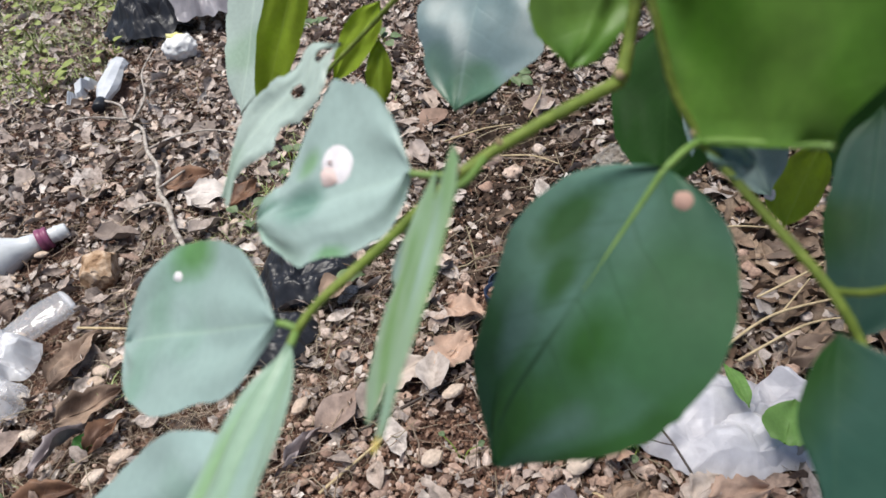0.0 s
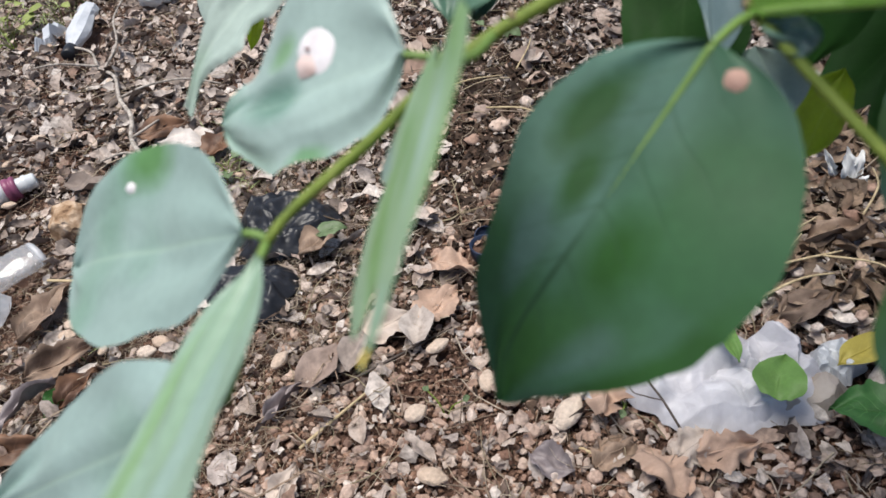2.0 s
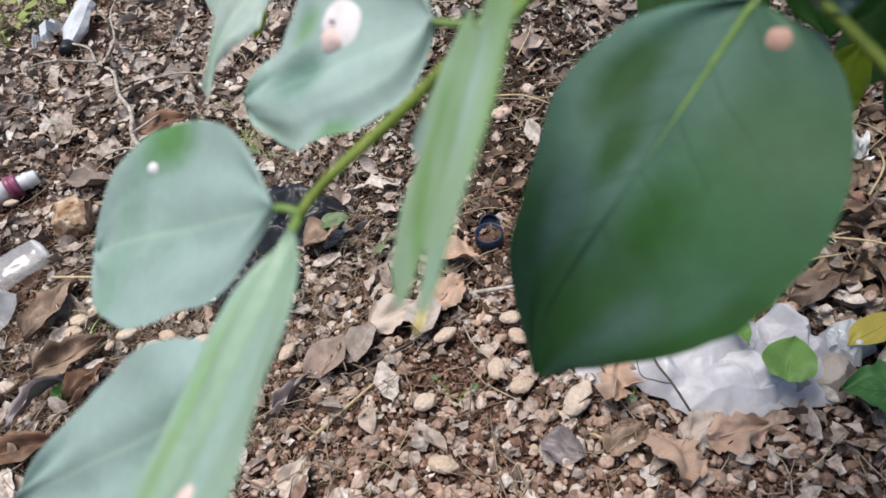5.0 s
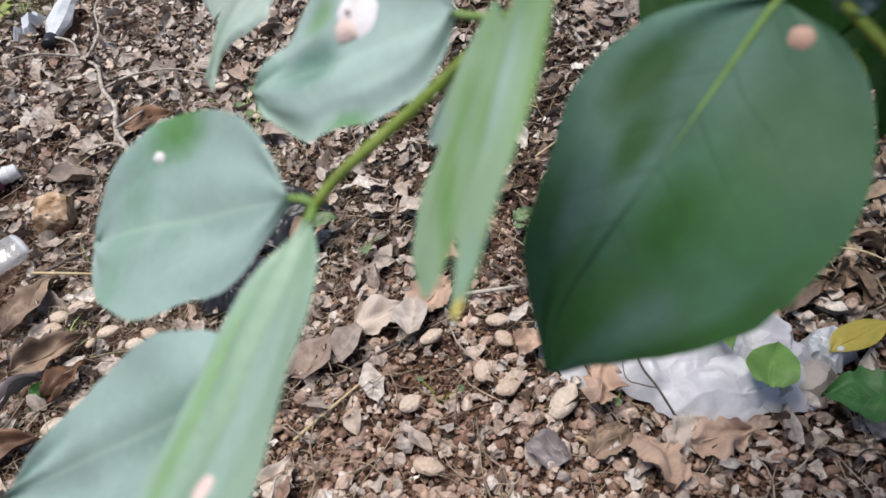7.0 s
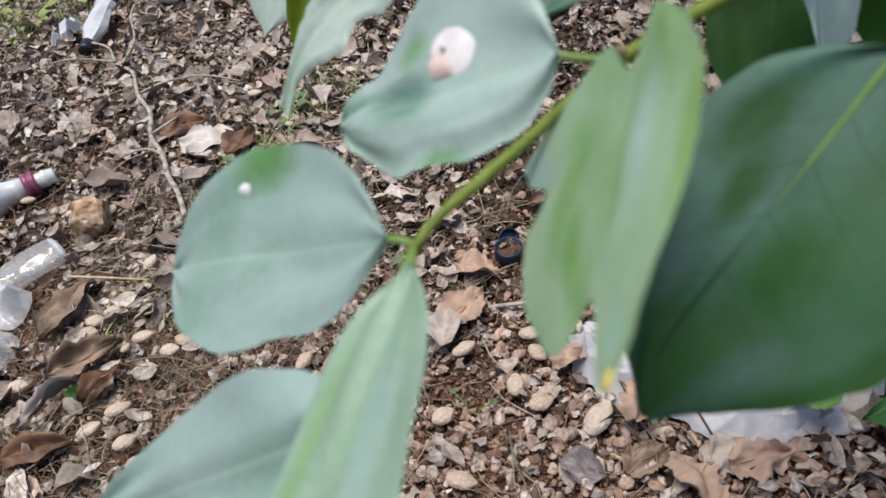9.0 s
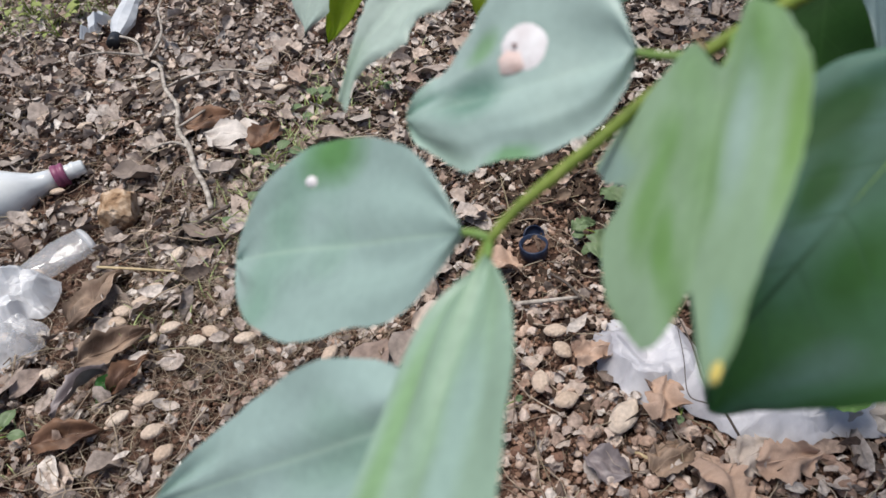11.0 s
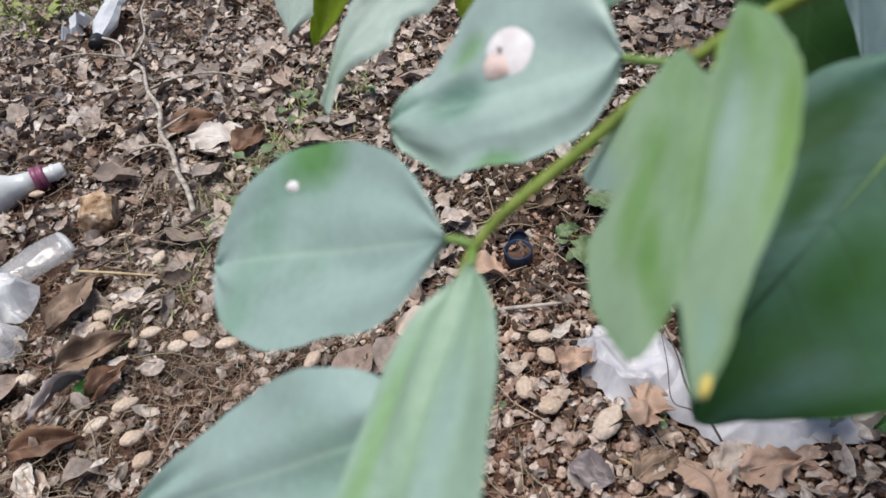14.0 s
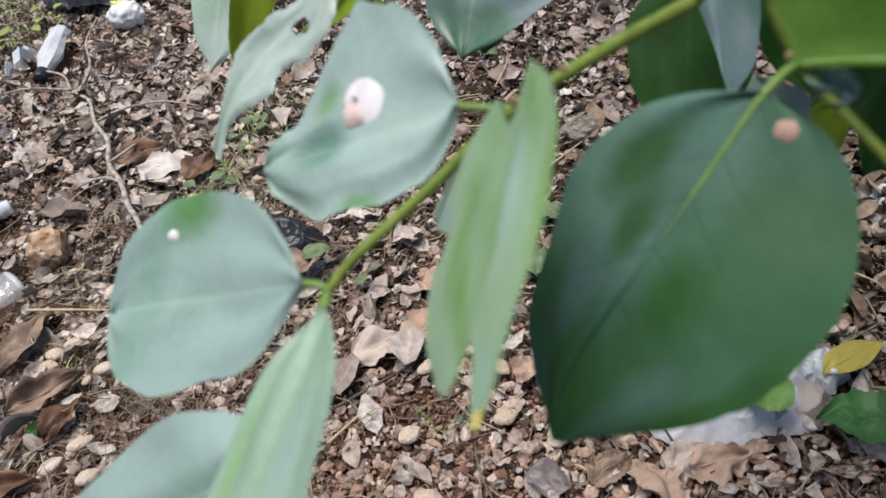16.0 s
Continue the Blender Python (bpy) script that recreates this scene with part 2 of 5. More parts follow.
mat_blue_sheen = leafy("blue_sheen_leaf_side", (0.15, 0.225, 0.235), (0.18, 0.26, 0.25), 0.4, 0.5, 0.05, 0.75, 0.12, sheen_gap_wear=(0.08, 0.16, 0.12), spread=(0.45, 0.6), ribs=0.4)
mat_lit = leafy("sunlit_green_leaf_side", (0.26, 0.48, 0.09), (0.32, 0.52, 0.13), 0.4, 0.4, 0.5, 0.7, 0.25, sheen_gap_wear=(0.20, 0.42, 0.07), ribs=0.4)
mat_canopy = leafy("canopy_leaf_side", (0.20, 0.44, 0.06), (0.27, 0.47, 0.11), 0.4, 0.4, 0.68, 0.6, 0.3, sheen_gap_wear=(0.32, 0.56, 0.12), ribs=0.4)
mat_yg = leafy("yellow_green_leaf_side", (0.46, 0.62, 0.055), (0.44, 0.58, 0.09), 0.45, 0.4, 0.55, 0.75, 0.4)
mat_lawn = leafy("lawn_leaf_side", (0.36, 0.42, 0.13), (0.42, 0.48, 0.19), 0.5, 0.35, 0.25, 0.7, 0.4)
mat_sprout = leafy("sprout_leaf_side", (0.17, 0.24, 0.12), (0.25, 0.33, 0.18), 0.5, 0.35, 0.2, 0.7, 0.4)
mat_weed = leafy("weed_leaf_side", (0.060, 0.185, 0.045), (0.13, 0.29, 0.09), 0.5, 0.4, 0.2, 0.6, 0.8)
mat_yellow = leafy("yellow_leaf_side", (0.46, 0.38, 0.075), (0.54, 0.46, 0.15), 0.5, 0.4, 0.15, 0.8, 0.4)
mat_brown = leafy("brown_leaf_side", (0.35, 0.25, 0.185), (0.42, 0.31, 0.235), 0.65, 0.3, 0.05, 0.5, 0.4, sheen_gap_wear=(0.20, 0.135, 0.10), spread=(0.45, 0.60))
mat_tan = leafy("tan_leaf_side", (0.52, 0.36, 0.275), (0.58, 0.42, 0.33), 0.7, 0.3, 0.05, 0.7, 0.3)
mat_cream = leafy("cream_leaf_side", (0.56, 0.47, 0.41), (0.62, 0.53, 0.47), 0.7, 0.3, 0.05, 0.8, 0.2)
mat_bleached = leafy("bleached_leaf_side", (0.66, 0.60, 0.56), (0.70, 0.64, 0.60), 0.7, 0.3, 0.05, 0.8, 0.2)
mat_rust = leafy("rust_leaf_side", (0.25, 0.135, 0.08), (0.30, 0.18, 0.11), 0.6, 0.35, 0.05, 0.5, 0.4, sheen_gap_wear=(0.14, 0.075, 0.05), spread=(0.45, 0.60))
mat_dead = leafy("dead_leaf_side", (0.21, 0.15, 0.115), (0.27, 0.20, 0.155), 0.65, 0.3, 0.03, 0.5, 0.3)
mat_ash = leafy("grey_leaf_side", (0.29, 0.245, 0.25), (0.35, 0.30, 0.30), 0.5, 0.4, 0.0, 0.55, 0.2)


def plain(name, stops, scale, rough, spec=0.4, relief=0.3, dist=0.001, trans=0.0, metal=0.0, through=0.0):
    m, nt, bs = material(name)
    g = grain(nt, scale, 6)
    col = ramp(nt, g, stops)
    nt.links.new(col, bs.inputs["Base Color"])
    bs.inputs["Roughness"].default_value = rough
    bs.inputs["Specular IOR Level"].default_value = spec
    bs.inputs["Transmission Weight"].default_value = trans
    bs.inputs["Metallic"].default_value = metal
    bump(nt, bs, g, relief, dist)
    return m


mat_stem = plain("green_stem", [(0.3, (0.085, 0.125, 0.018)), (0.55, (0.15, 0.205, 0.032)), (0.75, (0.24, 0.27, 0.075))], 240, 0.6, 0.3, 0.6)
mat_rib = plain("leaf_rib", [(0.3, (0.105, 0.19, 0.04)), (0.7, (0.17, 0.27, 0.07))], 200, 0.5)
mat_bud = plain("bud_scale", [(0.3, (0.30, 0.22, 0.12)), (0.7, (0.48, 0.37, 0.22))], 300, 0.7)
mat_bark = plain("old_stem", [(0.3, (0.12, 0.10, 0.06)), (0.7, (0.26, 0.22, 0.14))], 60, 0.8)
mat_white_spot = plain("white_crust", [(0.3, (0.60, 0.55, 0.56)), (0.65, (0.74, 0.72, 0.74))], 300, 0.8)
mat_pink_spot = plain("pink_crust", [(0.3, (0.56, 0.40, 0.36)), (0.65, (0.66, 0.53, 0.50))], 300, 0.8)
mat_dull_spot = plain("dull_pink_crust", [(0.3, (0.30, 0.175, 0.135)), (0.65, (0.42, 0.27, 0.22))], 300, 0.8)
mat_dark_spot = plain("dark_pit", [(0.3, (0.16, 0.07, 0.06)), (0.7, (0.28, 0.14, 0.12))], 300, 0.8)
mat_yellow_tip = plain("yellowed_tip", [(0.3, (0.50, 0.38, 0.08)), (0.7, (0.62, 0.52, 0.16))], 300, 0.6)
mat_rock = plain("tan_rock", [(0.30, (0.10, 0.055, 0.03)), (0.42, (0.27, 0.17, 0.10)), (0.54, (0.41, 0.29, 0.195)), (0.7, (0.58, 0.47, 0.375))], 55, 0.9, 0.25, 0.9, 0.004)
mat_lump = plain("pale_crumbly_stone", [(0.3, (0.30, 0.24, 0.18)), (0.48, (0.62, 0.54, 0.46)), (0.7, (0.80, 0.75, 0.68))], 5, 0.95, 0.2, 1.0, 0.08)
mat_frost = plain("milky_plastic", [(0.3, (0.58, 0.61, 0.64)), (0.7, (0.76, 0.78, 0.79))], 25, 0.28, 0.5, 0.15, 0.001, 0.15)
mat_purple = plain("purple_band", [(0.3, (0.16, 0.04, 0.09)), (0.7, (0.26, 0.08, 0.15))], 80, 0.4)
mat_clear = plain("clear_plastic", [(0.3, (0.74, 0.76, 0.79)), (0.7, (0.93, 0.94, 0.96))], 45, 0.08, 1.0, 0.3, 0.002, 0.0, 0.1)
mat_film = plain("clear_film", [(0.3, (0.76, 0.77, 0.80)), (0.7, (0.92, 0.92, 0.95))], 45, 0.16, 0.8, 0.2, 0.001)


def see_through(mat, share):
    """Lets a share of the light pass straight through a thin film."""
    nt = mat.node_tree
    clear = nt.nodes.new("ShaderNodeBsdfTransparent")
    mixed = node(nt, "ShaderNodeMixShader", Fac=share)
    nt.links.new(nt.nodes["Principled BSDF"].outputs[0], mixed.inputs[1])
    nt.links.new(clear.outputs[0], mixed.inputs[2])
    nt.links.new(mixed.outputs[0], nt.nodes["Material Output"].inputs[0])


see_through(mat_clear, 0.74)
see_through(mat_film, 0.52)
mat_thin = plain("thin_clear_film", [(0.3, (0.78, 0.79, 0.82)), (0.7, (0.93, 0.93, 0.96))], 45, 0.14, 0.9, 0.2, 0.001)
see_through(mat_thin, 0.70)
mat_grey_bag = plain("grey_film", [(0.28, (0.42, 0.41, 0.45)), (0.5, (0.56, 0.55, 0.59)), (0.72, (0.72, 0.71, 0.75))], 22, 0.42, 0.4, 0.15, 0.001)
mat_dull_film = plain("dull_film", [(0.3, (0.30, 0.255, 0.225)), (0.7, (0.48, 0.43, 0.395))], 30, 0.45, 0.4, 0.3, 0.002)
mat_vine = leafy("vine_leaf_side", (0.20, 0.37, 0.10), (0.24, 0.44, 0.12), 0.5, 0.35, 0.3, 0.8, 0.3, ribs=0.4)
mat_black_bag = plain("black_film", [(0.3, (0.008, 0.009, 0.012)), (0.7, (0.022, 0.023, 0.029))], 50, 0.42, 0.4, 0.4, 0.002)
mat_foil = plain("silver_foil", [(0.3, (0.34, 0.36, 0.39)), (0.7, (0.58, 0.60, 0.63))], 60, 0.35, 0.5, 0.4, 0.002, 0.0, 0.1)
mat_paper = plain("white_paper", [(0.3, (0.66, 0.66, 0.66)), (0.7, (0.84, 0.84, 0.83))], 60, 0.8, 0.3, 0.4, 0.002)
mat_carton = plain("grey_white_plastic", [(0.3, (0.50, 0.53, 0.58)), (0.7, (0.72, 0.74, 0.78))], 30, 0.45, 0.4, 0.2, 0.001)
see_through(mat_carton, 0.2)
see_through(mat_grey_bag, 0.16)
mat_smoke = plain("smoky_film", [(0.28, (0.22, 0.21, 0.23)), (0.5, (0.36, 0.34, 0.37)), (0.72, (0.55, 0.53, 0.56))], 14, 0.3, 0.5, 0.2, 0.002)
see_through(mat_smoke, 0.2)
see_through(mat_dull_film, 0.3)
mat_lemon = plain("pale_yellow_stain", [(0.3, (0.60, 0.55, 0.16)), (0.7, (0.78, 0.74, 0.40))], 60, 0.8)
mat_navy = plain("navy_plastic", [(0.3, (0.009, 0.014, 0.034)), (0.7, (0.022, 0.036, 0.075))], 60, 0.4)
mat_white_fluff = plain("white_fluff", [(0.3, (0.62, 0.62, 0.60)), (0.7, (0.82, 0.82, 0.80))], 90, 0.9)


# ---- mesh helpers ----
def mesh_object(name, verts, faces, mats, parent=None, label="", smooth=True, uvs=None, indices=None):
    me = bpy.data.meshes.new(name)
    me.from_pydata([tuple(v) for v in verts], [], [tuple(f) for f in faces])
    for m in mats if isinstance(mats, (list, tuple)) else [mats]:
        me.materials.append(m)
    if indices is not None:
        me.polygons.foreach_set("material_index", np.array(indices, dtype=np.int32))
    if smooth:
        me.polygons.foreach_set("use_smooth", np.ones(len(faces), dtype=bool))
    if uvs is not None:
        layer = me.uv_layers.new(name="UVMap")
        loops = np.zeros(len(me.loops), dtype=np.int32)
        me.loops.foreach_get("vertex_index", loops)
        layer.data.foreach_set("uv", np.array(uvs, dtype=np.float32)[loops].ravel())
    me.update()
    ob = new(name, me)
    if parent is not None:
        ob.parent = parent
        ob.matrix_parent_inverse = Matrix.Translation(-parent.location) if parent.type == "EMPTY" else Matrix.Identity(4)
    if label:
        tagged(ob, label)
    return ob


def holder(name, at, label, category, group=""):
    e = new(name)
    e.empty_display_size = 0.02
    e.location = at
    return tagged(e, label, category, group)


def glide(values, s):
    """A smooth curve through evenly spaced values, at s from 0 to 1."""
    n = len(values) - 1
    x = min(max(s, 0.0), 1.0) * n
    i = min(int(x), n - 1)
    f = x - i
    a, b, c, d = (values[min(max(k, 0), n)] for k in (i - 1, i, i + 1, i + 2))
    return 0.5 * (2 * b + (c - a) * f + (2 * a - 5 * b + 4 * c - d) * f * f + (3 * b - a - 3 * c + d) * f ** 3)


def tube(name, points, radii, mat, parent=None, label="", sides=8, steps=6, knobs=0.0):
    pts = [Vector(p) for p in points]
    n = (len(pts) - 1) * steps
    line = [Vector([glide([p[k] for p in pts], i / n) for k in range(3)]) for i in range(n + 1)]
    verts, faces = [], []
    ref = Vector((0.31, 0.17, 0.93))
    for i, p in enumerate(line):
        d = (line[min(i + 1, n)] - line[max(i - 1, 0)]).normalized()
        a = d.cross(ref).normalized()
        b = d.cross(a)
        r = glide(radii, i / n) * (1 + knobs * noise.noise(p * 160))
        for k in range(sides):
            w = 2 * math.pi * k / sides
            verts.append(p + a * (r * math.cos(w)) + b * (r * math.sin(w)))
    for i in range(n):
        for k in range(sides):
            k2 = (k + 1) % sides
            faces.append((i * sides + k, i * sides + k2, (i + 1) * sides + k2, (i + 1) * sides + k))
    faces.append(tuple(range(sides))[::-1])
    faces.append(tuple(n * sides + k for k in range(sides)))
    return mesh_object(name, verts, faces, mat, parent, label)


class Blade:
    """A leaf blade: a midrib from base to tip with a half on each side of it, which may be folded, swept, bent and lobed.
    The widths are spaced evenly along it or, for a blunt blade with rounded ends, closer together towards the ends."""

    def __init__(self, base, tip, normal, plus, minus, fold=(0, 0), bend=0.0, sweep=0.0, lobes=(0, 0), wave=0.0012, rag=0.05, seed=0, ears=(0, 0), drift=(), holes=(), blunt=False):
        self.base = Vector(base)
        ax = Vector(tip) - self.base
        self.length = ax.length
        self.ax = ax.normalized()
        nor = Vector(normal)
        self.nor = (nor - self.ax * nor.dot(self.ax)).normalized()
        self.side = self.nor.cross(self.ax)
        self.plus, self.minus = [v / 1000 for v in plus], [v / 1000 for v in minus]
        self.fold, self.bend, self.sweep, self.lobes = fold, bend, sweep, lobes
        self.wave, self.rag, self.seed, self.ears = wave, rag, seed, ears
        self.drift, self.holes, self.blunt = [v / 1000 for v in drift], holes, blunt

    def at(self, u, v, lift=0.0):
        widths, fold, lobe, ear = (self.plus, self.fold[0], self.lobes[0], self.ears[0]) if v >= 0 else (self.minus, self.fold[1], self.lobes[1], self.ears[1])
        w = max(glide(widths, math.acos(max(-1.0, min(1.0, 1 - 2 * u))) / math.pi if self.blunt else u), 0.0)
        a = abs(v)
        w *= 1 + self.rag * noise.noise(Vector((u * 9, 3.0 if v > 0 else -3.0, self.seed * 7.3))) * a
        w *= 1 + 0.8 * self.rag * noise.noise(Vector((u * 26, 3.0 if v > 0 else -3.0, self.seed * 3.3))) * a
        along = u * self.length * (1 + lobe * math.sin(min(a / 0.75, 1.0) * math.pi / 2) ** 1.5)
        rise = min(a / 0.3, 1.0)
        along -= (1 - u) ** 2 * ear * self.length * rise * rise * (3 - 2 * rise) * (1 - max((a - 0.3) / 0.7, 0.0)) ** 0.8
        off = math.copysign(a * w, v) + self.sweep * math.sin(math.pi * u) + (glide(self.drift, u) if self.drift else 0.0)
        up = self.bend * math.sin(math.pi * u) + math.sin(radians(fold)) * a * w
        up += self.wave * noise.noise(Vector((u * 3.1, v * 1.9, self.seed * 5.1 + 0.5))) * 2
        side = off * math.cos(radians(fold))
        return self.base + self.ax * along + self.side * side + self.nor * (up + lift)

    def build(self, name, front, back, parent, label="", nu=30, nv=9, thick=0.0004):
        if self.holes:
            nu, nv = 60, 18
        elif self.blunt or len(self.minus) > 15:
            nu, nv = 56, 16
        verts, faces, uvs, idx = [], [], [], []
        row = 2 * nv + 1
        for layer in (0, 1):
            for i in range(nu + 1):
                for j in range(-nv, nv + 1):
                    u, v = i / nu, j / nv
                    u = 0.5 - 0.5 * math.cos(math.pi * u) if self.blunt else u
                    edge = (1 - abs(v) ** 6) * (1 - u ** 12)
                    verts.append(self.at(u, v, (0.5 - layer) * thick * edge))
                    uvs.append((u, 0.5 + 0.5 * v))
        size = (nu + 1) * row
        for i in range(nu):
            for j in range(row - 1):
                if any((((i + 0.5) / nu - hu) / ru) ** 2 + (((j + 0.5) / nv - 1 - hv) / rv) ** 2 < 1 for hu, hv, ru, rv in self.holes):
                    continue
                a, b, c, d = i * row + j, i * row + j + 1, (i + 1) * row + j + 1, (i + 1) * row + j
                faces.append((a, d, c, b))
                idx.append(0)
                faces.append((a + size, b + size, c + size, d + size))
                idx.append(1)
        return mesh_object(name, verts, faces, [front, back], parent, label, True, uvs, idx)

    def rib(self, parent, r0, r1, mat, lift=0.0002, u0=0.0, u1=0.97, name="midrib"):
        pts = [self.at(u0 + (u1 - u0) * k / 5, 0, lift) for k in range(6)]
        return tube(name, pts, [r0, r1], mat, parent, sides=6, steps=4)

    def spot(self, name, u, v, radius, mat, parent, label, lift=0.0004, seed=0, wide=1.0):
        """A crust on the blade: a low, uneven dome that follows the surface."""
        def half(w):
            return max(glide(self.plus if v >= 0 else self.minus, math.acos(1 - 2 * w) / math.pi if self.blunt else w), 0.001)

        verts, faces = [self.at(u, v, lift * 2.2)], []
        n = 18
        for ring, h in ((0.55, 1.8), (1.0, 0.6)):
            for k in range(n):
                a = 2 * math.pi * k / n
                r = radius * ring * (1 + 0.22 * noise.noise(Vector((math.cos(a) * 1.7, math.sin(a) * 1.7, seed + 4.2))))
                w = min(max(u + r * wide * math.cos(a) / self.length, 0), 1)
                verts.append(self.at(w, max(-1, min(1, (v * half(u) + r / wide * math.sin(a)) / half(w))), lift * h))
        for k in range(n):
            k2 = (k + 1) % n
            faces.append((0, 1 + k, 1 + k2))
            faces.append((1 + k, 1 + n + k, 1 + n + k2, 1 + k2))
        return mesh_object(name, verts, faces, mat, parent, label)


# ---- ground ----
def dip(x, y):
    """The height of the soil."""
    p = Vector((x * 2.3, y * 2.3, 0.4))
    return 0.012 * noise.noise(p) - 0.014 + 0.006 * noise.noise(p * 3.7) + 0.002 * noise.noise(p * 13)


near = np.linspace(-1.7, 1.3, 121)
far = np.array([2, 3, 5, 9, 18, 40, 100])
gx = np.concatenate([-far[::-1], near, far])
gy = np.concatenate([-far[::-1], near + 1.2, 1.2 + far + 1.0])
verts, faces = [], []
for yy in gy:
    for xx in gx:
        verts.append((xx, yy, dip(xx, yy) - 0.004))
nx = len(gx)
for j in range(len(gy) - 1):
    for i in range(nx - 1):
        a = j * nx + i
        faces.append((a, a + 1, a + nx + 1, a + nx))
ground = mesh_object("ground", verts, faces, mat_soil)
tagged(ground, "reddish brown bare soil strewn with leaf litter", "ground", kind="structure")


def gravelly(x, y):
    return min(1.0, 1.15 * math.exp(-((x - 0.15) / 0.26) ** 2 - ((y - 0.52) / 0.24) ** 2) + 0.75 * math.exp(-((x - 0.13) / 0.10) ** 2 - ((y - 0.95) / 0.28) ** 2)
               + 0.55 * math.exp(-((x + 0.12) / 0.14) ** 2 - ((y - 0.62) / 0.13) ** 2))


def mulchy(x, y):
    return math.exp(-((x - 0.15) / 0.16) ** 2 - ((y - 1.22) / 0.34) ** 2)


def leafiness(x, y):
    open_soil = 0.72 * math.exp(-((x + 0.35) / 0.2) ** 2 - ((y - 0.64) / 0.17) ** 2)
    return max(0.06, 1.0 - 1.05 * gravelly(x, y) - open_soil - 0.75 * mulchy(x, y))


rng = np.random.RandomState(11)


def turns(n, tilt):
    """Random turns: about z by any angle, tilted by up to tilt radians or so."""
    yaw = rng.uniform(0, 2 * np.pi, n)
    lean = rng.normal(0, tilt, n)
    roll = rng.normal(0, tilt, n)
    out = np.zeros((n, 3, 3))
    cz, sz, cx, sx, cy, sy = np.cos(yaw), np.sin(yaw), np.cos(lean), np.sin(lean), np.cos(roll), np.sin(roll)
    rz = np.zeros((n, 3, 3)); rz[:, 0, 0] = cz; rz[:, 0, 1] = -sz; rz[:, 1, 0] = sz; rz[:, 1, 1] = cz; rz[:, 2, 2] = 1
    rx = np.zeros((n, 3, 3)); rx[:, 0, 0] = 1; rx[:, 1, 1] = cx; rx[:, 1, 2] = -sx; rx[:, 2, 1] = sx; rx[:, 2, 2] = cx
    ry = np.zeros((n, 3, 3)); ry[:, 1, 1] = 1; ry[:, 0, 0] = cy; ry[:, 0, 2] = sy; ry[:, 2, 0] = -sy; ry[:, 2, 2] = cy
    return rz @ rx @ ry


def scattered(name, kinds, places, sizes, tilt, mat, smooth=True):
    """One mesh of many pieces: each a copy of one of the kinds (verts, faces)."""
    n = len(places)
    which = rng.randint(0, len(kinds), n)
    rot = turns(n, tilt)
    all_v, all_f, count = [], [], 0
    for k, (v, f) in enumerate(kinds):
        sel = np.where(which == k)[0]
        if not len(sel):
            continue
        w = np.einsum("nij,vj->nvi", rot[sel], v) * sizes[sel][:, None, None] + places[sel][:, None, :]
        fs = f[None] + (np.arange(len(sel)) * len(v))[:, None, None] + count
        all_v.append(w.reshape(-1, 3))
        all_f.append(fs.reshape(-1, f.shape[1]))
        count += len(sel) * len(v)
    vs, fs = np.concatenate(all_v), np.concatenate(all_f)
    me = bpy.data.meshes.new(name)
    me.vertices.add(len(vs))
    me.vertices.foreach_set("co", vs.astype(np.float32).ravel())
    per = fs.shape[1]
    me.loops.add(fs.size)
    me.loops.foreach_set("vertex_index", fs.astype(np.int32).ravel())
    me.polygons.add(len(fs))
    me.polygons.foreach_set("loop_start", np.arange(0, fs.size, per, dtype=np.int32))
    me.polygons.foreach_set("use_smooth", np.full(len(fs), smooth))
    me.materials.append(mat)
    me.update(calc_edges=True)
    me.validate()
    return new(name, me)


def dry_kind(seed, nu=6, nv=2):
    """A dry leaf of unit length: pointed oval, curled and folded, with a torn edge."""
    r = random.Random(seed)
    curl, foldup, twist, wid = r.uniform(-0.5, 0.9), r.uniform(0.0, 0.8), r.uniform(-0.9, 0.9), r.uniform(0.15, 0.40)
    torn = r.random() < 0.4
    v = []
    off = Vector((seed * 1.3, seed * 0.7, 0))
    for i in range(nu + 1):
        u = i / nu
        w = wid * (math.sin(math.pi * min(u * 0.97 + 0.03, 1)) ** 0.7) * (1 + 0.18 * r.uniform(-1, 1))
        if torn and u > 0.6:
            w *= r.uniform(0.5, 1.2)
        for j in range(-nv, nv + 1):
            s = j / nv
            x = u - 0.5
            y = s * w * (1 + (0.22 * noise.noise(Vector((u * 7, s * 2, 5)) + off) if abs(s) > 0.9 else 0))
            z = curl * (x * x - 0.1) + foldup * abs(s) * w + twist * x * s * w + 0.02 * r.uniform(-1, 1) + 0.16 * noise.noise(Vector((u * 3.2, s * 1.6, 0)) + off)
            v.append((x, y * math.cos(foldup * 0.6), z))
    f = []
    row = 2 * nv + 1
    for i in range(nu):
        for j in range(row - 1):
            f.append((i * row + j, i * row + j + 1, (i + 1) * row + j + 1, (i + 1) * row + j))
    return np.array(v), np.array(f)


def ball(sub):
    bm = bmesh.new()
    bmesh.ops.create_icosphere(bm, subdivisions=sub, radius=0.5)
    bm.verts.ensure_lookup_table()
    v = np.array([x.co[:] for x in bm.verts])
    f = np.array([[q.index for q in p.verts] for p in bm.faces])
    bm.free()
    return v, f


def stone_kind(seed, sub=2, rough=0.55):
    v, f = ball(sub)
    r = random.Random(seed)
    sc = np.array([r.uniform(0.85, 1.25), r.uniform(0.7, 1.0), r.uniform(0.5, 0.8)])
    off = Vector((r.uniform(0, 50), r.uniform(0, 50), 0))
    out = []
    for p in v:
        q = Vector(p)
        out.append(np.array(q * (1 + rough * noise.noise(q * 2.4 + off) + 0.35 * rough * noise.noise(q * 6 + off))) * sc)
    return np.array(out), f


